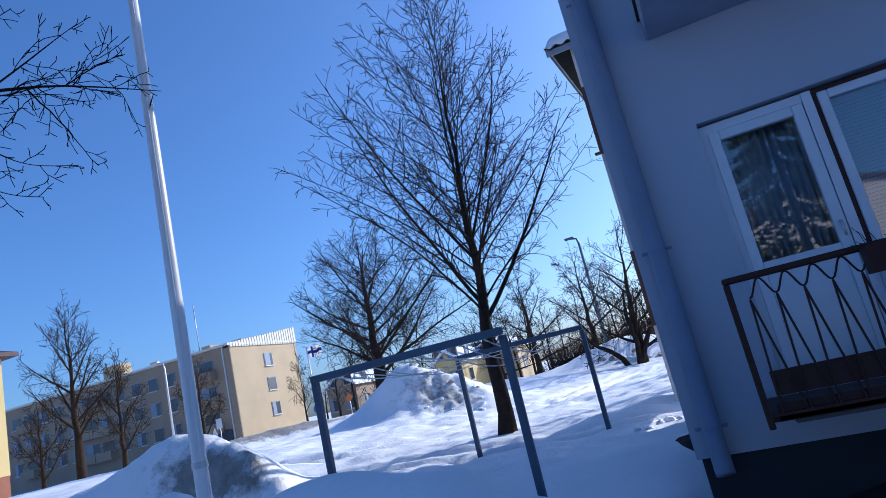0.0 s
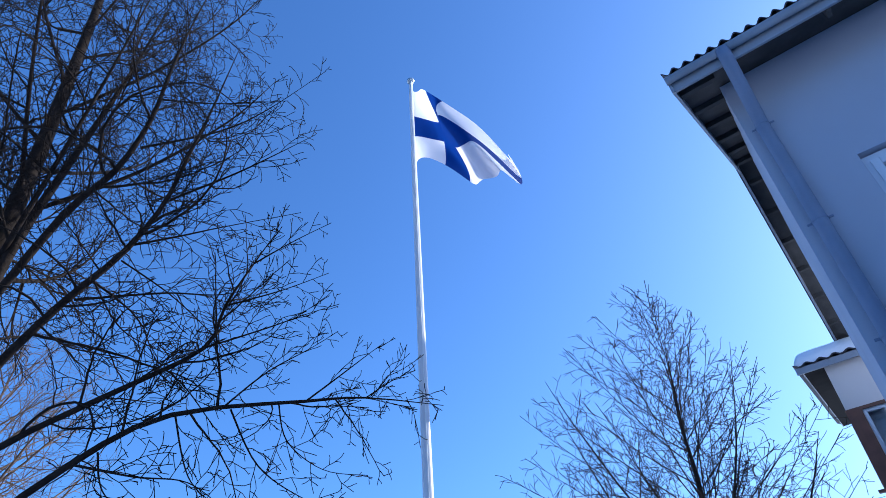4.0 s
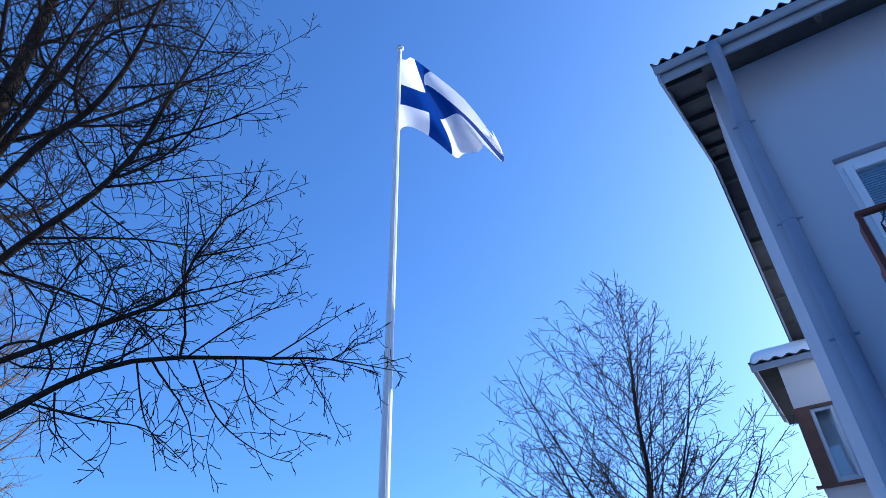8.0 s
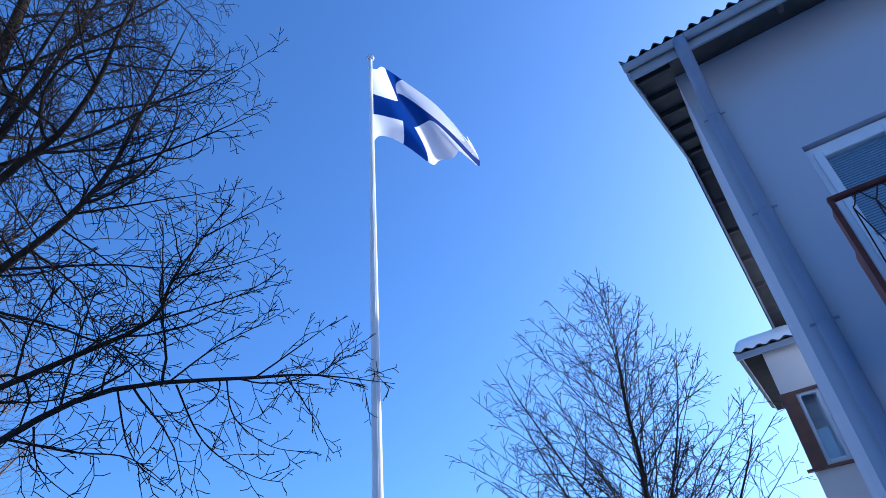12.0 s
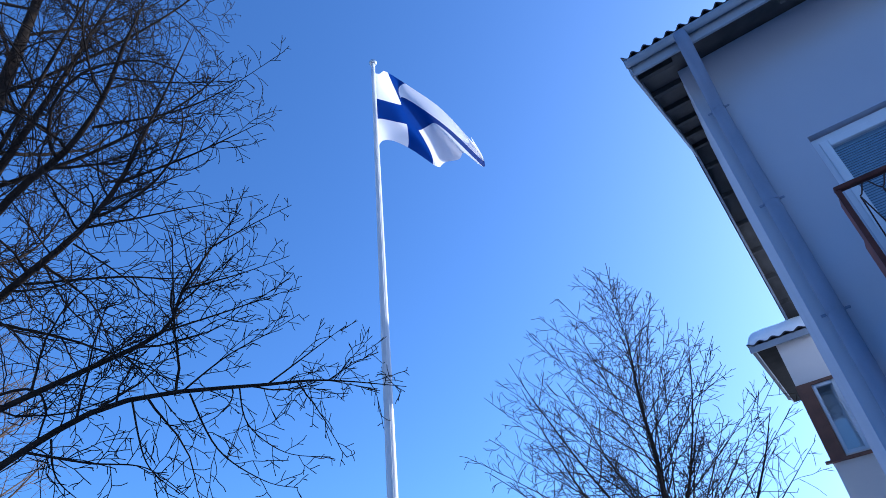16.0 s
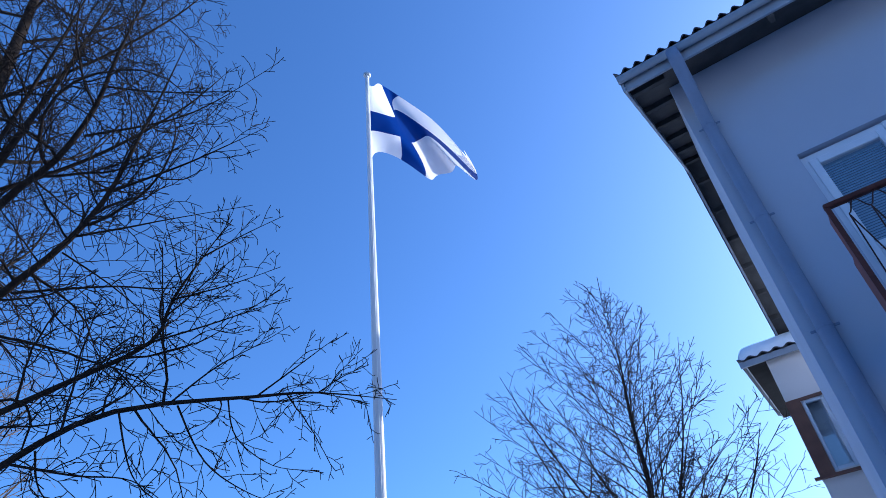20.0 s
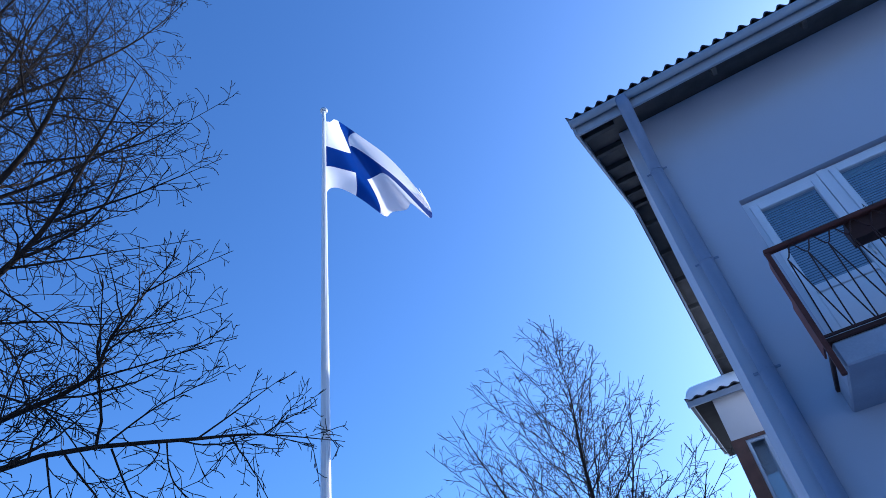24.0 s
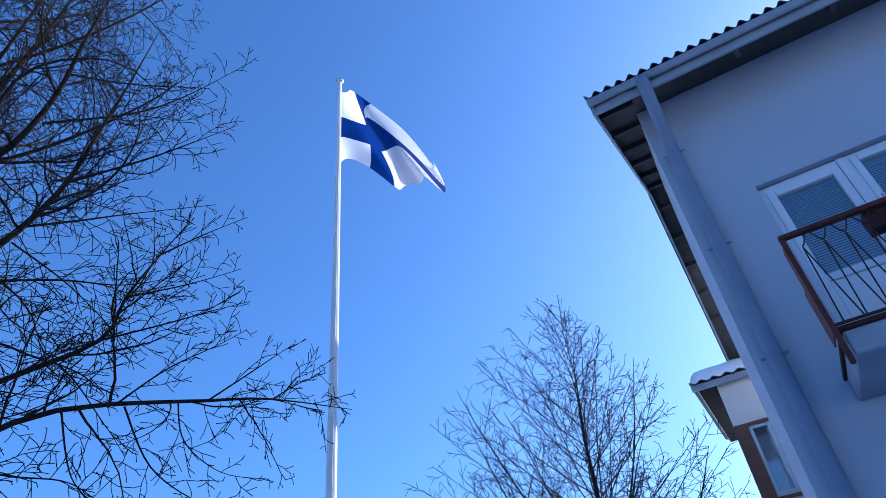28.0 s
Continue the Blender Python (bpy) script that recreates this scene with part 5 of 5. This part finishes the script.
snow_v = [(YX + 0.5 - 1.6 * u, YY + 0.4 + 4.4 * v + 0.9 * u * (1 - 2 * v), YZ + 0.24 + 1.9 / 5.2 * 1.6 * u * 0.98 + h) for h in (0.0, 0.1) for u in (0.12, 1.0) for v in (0.05, 1.0)]
child(mesh_ob("roof_snow", snow_v, [(4, 5, 7, 6), (0, 2, 3, 1), (0, 1, 5, 4), (2, 6, 7, 3), (0, 4, 6, 2), (1, 3, 7, 5)], M_SNOW, label="patch of snow left on the roof"), yellow)
child(box("chimney", (YX - 5.6, YY + 2.6, YZ + 1.5), (YX - 5.0, YY + 3.2, YZ + 2.6), M_ROOF_BROWN), yellow)
for z in (2.9, 5.7):
    far_window(YY + 0.5, YY + 2.1, z + 0.3, z + 1.7, "x", YX, yellow)
    far_window(YY + 3.9, YY + 5.2, z + 0.4, z + 1.6, "x", YX, yellow)
    far_window(YX - 2.2, YX - 0.6, z + 0.3, z + 1.7, "y", YY, yellow)
    child(box("balcony", (YX - 4.6, YY - 1.2, z - 0.4), (YX - 0.9, YY - 0.02, z + 0.4), M_BROWN), yellow)


def gable_house(at, w, d, h, rise, wall, roof, label, floors=2):
    x, y = at
    z0 = 0.3
    ob = empty("house", (x, y, z0), label, "building")
    shape = [(x - w / 2, z0 - 0.6), (x + w / 2, z0 - 0.6), (x + w / 2, z0 + h), (x, z0 + h + rise), (x - w / 2, z0 + h)]
    verts = [(px, yy, pz) for yy in (y, y + d) for px, pz in shape]
    child(mesh_ob("wall", verts, [(0, 1, 2, 3, 4), (9, 8, 7, 6, 5)] + [(i, i + 5, (i + 1) % 5 + 5, (i + 1) % 5) for i in range(5)], wall), ob)
    for side in (-1, 1):          # two roof planes, as thick as the snow on them
        low, top = (x + side * (w / 2 + 0.35), z0 + h - 0.35 * 2 * rise / w), (x, z0 + h + rise)
        shape = [low, top, (top[0], top[1] + 0.25), (low[0], low[1] + 0.22)]
        verts = [(px, yy, pz + 0.01) for yy in (y - 0.4, y + d + 0.4) for px, pz in shape]
        child(mesh_ob("roof", verts, [(0, 1, 2, 3), (7, 6, 5, 4)] + [(i, i + 4, (i + 1) % 4 + 4, (i + 1) % 4) for i in range(4)], roof), ob)
    for s in range(floors):
        for k in (-0.28, 0.28):
            far_window(x + k * w - 0.5, x + k * w + 0.5, z0 + 0.9 + s * 2.4, z0 + 2.1 + s * 2.4, "y", y, ob)
            far_window(y + d / 2 + k * d - 0.5, y + d / 2 + k * d + 0.5, z0 + 0.9 + s * 2.4, z0 + 2.1 + s * 2.4, "x", x + w / 2, ob)
    return ob


gable_house((-34.6, 56.5), 3.4, 9, 3.3, 1.0, M_BEIGE_DIM, M_SNOW, "brown-grey gabled house with snow on the roof")
gable_house((-22.4, 56.0), 2.6, 10, 3.0, 1.0, M_YELLOW, M_SNOW, "pale yellow gabled house with a snowy roof")
gable_house((-20.6, 64.0), 5.4, 8, 3.3, 1.1, M_BEIGE, M_SNOW, "long pale house under a snow-covered roof")

# street lamps
def street_lamp(x, y, h, arm, mat, thick):
    z = ground_z(x, y) - 0.2
    ob = empty("street_lamp", (x, y, z), "tall grey steel street lamp with a curved arm", "street lamp", "street lamps")
    child(tube("post", [(x, y, z), (x, y, z + h - 0.5), (x + arm * 0.15, y, z + h - 0.1), (x + arm, y, z + h)], [0.09 * thick, 0.06 * thick, 0.05 * thick, 0.04 * thick], mat, sides=8), ob)
    child(box("lamp_head", (x + arm - 0.3, y - 0.12, z + h - 0.05), (x + arm + 0.35, y + 0.12, z + h + 0.1), mat, bevel=0.03), ob)


street_lamp(-31.7, 32.0, 7.0, -0.8, M_METAL, 1.0)
street_lamp(-5.9, 44.8, 8.8, -0.6, M_RACK, 1.4)


# ---- lumps, litter and the melted strip by the wall ----
def snow_chunk(x, y, size, seed, mat, label, lift=0.0):
    """An angular block: the hull of some points, its edges rounded off."""
    rng = random.Random(seed)
    bm = bmesh.new()
    for k in range(13):
        d = Vector((rng.gauss(0, 1), rng.gauss(0, 1), rng.gauss(0, 0.6))).normalized()
        bm.verts.new(Vector((d.x, d.y, d.z * 0.65)) * size * rng.uniform(0.7, 1.2))
    r = bmesh.ops.convex_hull(bm, input=bm.verts)
    bmesh.ops.delete(bm, geom=[g for g in r["geom_interior"] if isinstance(g, bmesh.types.BMVert)], context="VERTS")
    bmesh.ops.subdivide_edges(bm, edges=bm.edges, cuts=2, use_grid_fill=True, smooth=0.35)
    for v in bm.verts:
        v.co += v.co.normalized() * size * (0.16 * noise.noise(v.co / size * 2.4 + Vector((seed, 0, 0))) + 0.08 * noise.noise(v.co / size * 6 + Vector((0, seed, 0))))
    ob = part("snow_chunk", bm, mat, smooth=True)
    ob.location = (x, y, ground_z(x, y) + size * 0.1 + lift)
    ob.rotation_euler = (rng.uniform(-0.3, 0.3), rng.uniform(-0.3, 0.3), rng.uniform(0, 6))
    tagged(ob, label, "snow", "snow chunks")


rng = random.Random(17)
for i in range(16):        # rubble on the sunny side of the ploughed heap
    snow_chunk(-6.7 + rng.uniform(0, 2.2), 15.5 + rng.uniform(-0.4, 1.0), rng.uniform(0.05, 0.1), 60 + i, M_SNOW if i % 6 else M_DIRT, "tumbled chunk of hard snow on the heap")
for i in range(9):
    snow_chunk(-3.6 + rng.uniform(0, 2.6), 27.0 + rng.uniform(-0.4, 0.8), rng.uniform(0.12, 0.3), 90 + i, M_SNOW if i % 2 else M_DIRT, "grey chunk of hard snow on the far heap")
for i in range(5):
    snow_chunk(-0.2 + rng.uniform(0, 0.5), 8.6 + rng.uniform(-0.3, 0.4), rng.uniform(0.04, 0.09), 110 + i, M_SNOW, "small trodden lump of snow beside the house")

earth_v, earth_f = [], []
nu, nv = 60, 26
for j in range(nv + 1):
    for i in range(nu + 1):
        y = 3.7 + 1.82 * j / nv
        west = 0.6 + 0.1 * noise.noise((y * 3.1, 0.3, 0)) + 0.05 * noise.noise((y * 11, 0.3, 2)) + 0.35 * max(0.0, (4.5 - y) / 0.8) ** 2
        x = west + (3.6 - west) * (i / nu) ** 1.4
        rim = min(1.0, j / 3, i / 2)
        earth_v.append((x, y, ground_z(x, y) - 0.05 + 0.075 * rim + 0.03 * rim * noise.noise((x * 7, y * 7, 1))))
for j in range(nv):
    for i in range(nu):
        a = j * (nu + 1) + i
        earth_f.append((a, a + 1, a + nu + 2, a + nu + 1))
tagged(mesh_ob("bare_ground", earth_v, earth_f, M_EARTH, smooth=True), "dark wet earth where snow has melted along the plinth", "ground", kind="structure")
for k, (x, y, r) in enumerate(((0.5, 5.35, 0.05), (0.54, 5.1, 0.07), (0.47, 4.98, 0.04), (0.56, 4.8, 0.06), (0.5, 4.62, 0.035), (0.44, 5.2, 0.03))):
    bm = bmesh.new()
    bmesh.ops.create_icosphere(bm, subdivisions=2, radius=r)
    for v in bm.verts:
        v.co = Vector((v.co.x * 1.6, v.co.y, v.co.z * 0.6)) * (1 + 0.5 * noise.noise(v.co * 22 + Vector((k, 0, 0))))
    ob = part("earth_clod", bm, M_EARTH)
    ob.location = (x, y, ground_z(x, y) + 0.012)
    tagged(ob, "dark clod of wet earth lying on snow", "earth", "earth clods")

# hollow melted out along the gable, with the dark earth showing
vs, fs = [], []
for j in range(7):
    for i in range(13):
        u, v = i / 12, j / 6
        y = 6.7 + 0.85 * u
        w = 0.31 * math.sin(math.pi * u ** 1.7) ** 0.8 + 0.05 * noise.noise((u * 5, 0, 3))
        x = WX + 0.02 - w * (1 - v)
        vs.append((x, y, ground_z(x, y) + 0.02 + 0.02 * noise.noise((x * 9, y * 9, 5)) - (0.05 if v == 0 else 0)))
for j in range(6):
    for i in range(12):
        a = j * 13 + i
        fs.append((a, a + 1, a + 14, a + 13))
tagged(mesh_ob("melted_earth", vs, fs, M_EARTH, smooth=True), "dark wet earth in a hollow beside the gable", "ground")

# ---- far yard and street ----
def sign_post(x, y, h, shape, mat, label):
    z = ground_z(x, y) - 0.2
    ob = empty("road_sign", (x, y, z), label, "road sign")
    child(tube("post", [(x, y, z), (x, y, z + h)], 0.035, M_METAL, sides=8), ob)
    bm = bmesh.new()
    if shape == "box":
        add_box(bm, (x - 0.28, y - 0.06, z + h - 0.75), (x + 0.28, y - 0.04, z + h), 0.01)
    else:
        bmesh.ops.create_cone(bm, cap_ends=True, segments=shape, radius1=0.36, radius2=0.36, depth=0.02, matrix=Matrix.Translation((x, y - 0.06, z + h - 0.3)) @ Matrix.Rotation(radians(90), 4, "X"))
    child(part("sign_plate", bm, mat), ob)


sign_post(-34.4, 39.0, 3.0, "box", M_WHITE, "white rectangular sign on a grey post")
sign_post(-35.4, 39.5, 2.3, 3, M_WHITE, "pale triangular road sign on a post")
sign_post(-31.5, 47.5, 2.4, 20, M_SIGN_B, "round blue road sign by the street")
sign_post(-26.0, 44.0, 2.6, 4, M_ORANGE, "orange square sign beside the snow heap")
far_pole = empty("flagpole", (-33.3, 50.1, -0.1), "distant white flagpole with a small flag", "flagpole")
child(tube("pole", [(-33.3, 50.1, -0.4), (-33.3, 50.1, 7.6)], [0.09, 0.05], M_POLE, sides=8), far_pole)
verts, faces, mats = [], [], []
for j in range(12):
    for i in range(19):
        verts.append((-33.25 + 0.085 * i, 50.1 + 0.16 * math.sin(i * 0.7), 6.5 + 0.09 * j + 0.05 * math.sin(i * 0.5)))
for j in range(11):
    for i in range(18):
        a = j * 19 + i
        faces.append((a, a + 1, a + 20, a + 19))
        mats.append(1 if 5 <= i < 8 or 4 <= j < 7 else 0)
ff = mesh_ob("flag", verts, faces, M_FLAG_W, smooth=True)
ff.data.materials.append(M_FLAG_B)
ff.data.polygons.foreach_set("material_index", mats)
tagged(ff, "small distant white flag with a blue cross", "flag")

# bare woods behind the gardens
woods = Wood(200, 0.02)
woods.ref = 4.0
rng = random.Random(8)
for i in range(46):
    a = radians(-33 + 44 * i / 45 + rng.uniform(-0.6, 0.6))
    r = rng.uniform(58, 92)
    x, y = r * math.sin(a), r * math.cos(a)
    h = rng.uniform(5.5, 8.5) if a > radians(-21) else rng.uniform(5, 7)
    z = ground_z(x, y) - 0.3
    p, rr = woods.limb((x, y, z), (0, 0, 1), h, 0.16, 0, 0.04, 7, 4, 0.15)
    woods.sprout(p, rr, 0, [(13, 2.2, 44, 0.06, 0.14, 4, 3), (5, 1.0, 44, 0.04, 0.18, 3, 3)], None, 0.2)
tagged(mesh_ob("bare_woods", woods.v, woods.f, M_BARK, smooth=True), "far belt of bare dark trees behind the gardens", "woods", kind="stuff")
hedge = Wood(210, 0.012)
for i in range(2400):
    x, y = rng.uniform(-11, 3), rng.uniform(47, 50)
    hedge.limb((x, y, ground_z(x, y) - 0.1), (rng.gauss(0, 0.25), rng.gauss(0, 0.25), 1), rng.uniform(1.1, 2.4), 0.02, 0, 0.15, 3, 3, 0.4)
tagged(mesh_ob("hedge", hedge.v, hedge.f, M_BARK, smooth=True), "low leafless brown hedge along the street", "hedge", kind="stuff")


def spruce(x, y, h, r, seed):
    """A spruce: a trunk with whorls of drooping boughs set with short needled twigs."""
    rng = random.Random(seed)
    z0 = ground_z(x, y) - 0.2
    ob = empty("spruce", (x, y, z0), "dark green spruce standing in the snow", "tree", "spruces")
    child(tube("trunk", [(x, y, z0), (x, y, z0 + h)], [0.2, 0.02], M_BARK, sides=8), ob)
    verts, faces = [], []
    for k in range(int(h * 60)):
        u = rng.uniform(0.08, 1.0) ** 0.8
        a, z = rng.uniform(0, 6.283), z0 + h * u
        ln = r * (1 - u) * rng.uniform(0.7, 1.1) + 0.15
        d = Vector((math.cos(a), math.sin(a), 0))
        s_ = Vector((-d.y, d.x, 0))
        for t in range(5):
            c = Vector((x, y, z)) + d * ln * (0.25 + 0.17 * t) + Vector((0, 0, -ln * 0.35 * (0.3 + 0.17 * t)))
            w = 0.06 * (1.3 - 0.2 * t) * (0.6 + ln * 0.3)
            b = len(verts)
            verts += [c - d * 0.12, c + s_ * w + Vector((0, 0, -0.12)), c + d * (0.2 + 0.1 * ln) + Vector((0, 0, -0.05)), c - s_ * w + Vector((0, 0, -0.12))]
            faces += [(b, b + 1, b + 2), (b, b + 2, b + 3)]
    child(mesh_ob("boughs", verts, faces, M_NEEDLE), ob)


# spruces mirrored in the panes; the belt is filled out to dim the wall
for k, (x, y, h, r) in enumerate(((1.2, -13.0, 12.0, 2.6), (4.6, -14.5, 13.0, 2.8), (9.4, -12.5, 9.5, 2.4), (13.5, -15.0, 13.0, 2.8), (-2.6, -16.0, 12.0, 2.7), (-7.0, -14.0, 11.0, 2.6), (-11.5, -16.0, 13.0, 2.8))):
    spruce(x, y, h, r, 1 + k)
gable_house((9.0, -44.0), 16, 9, 6.0, 2.0, M_PLASTER_WARM, M_ROOF_BROWN, "pale house across the yard, mirrored in the windows")
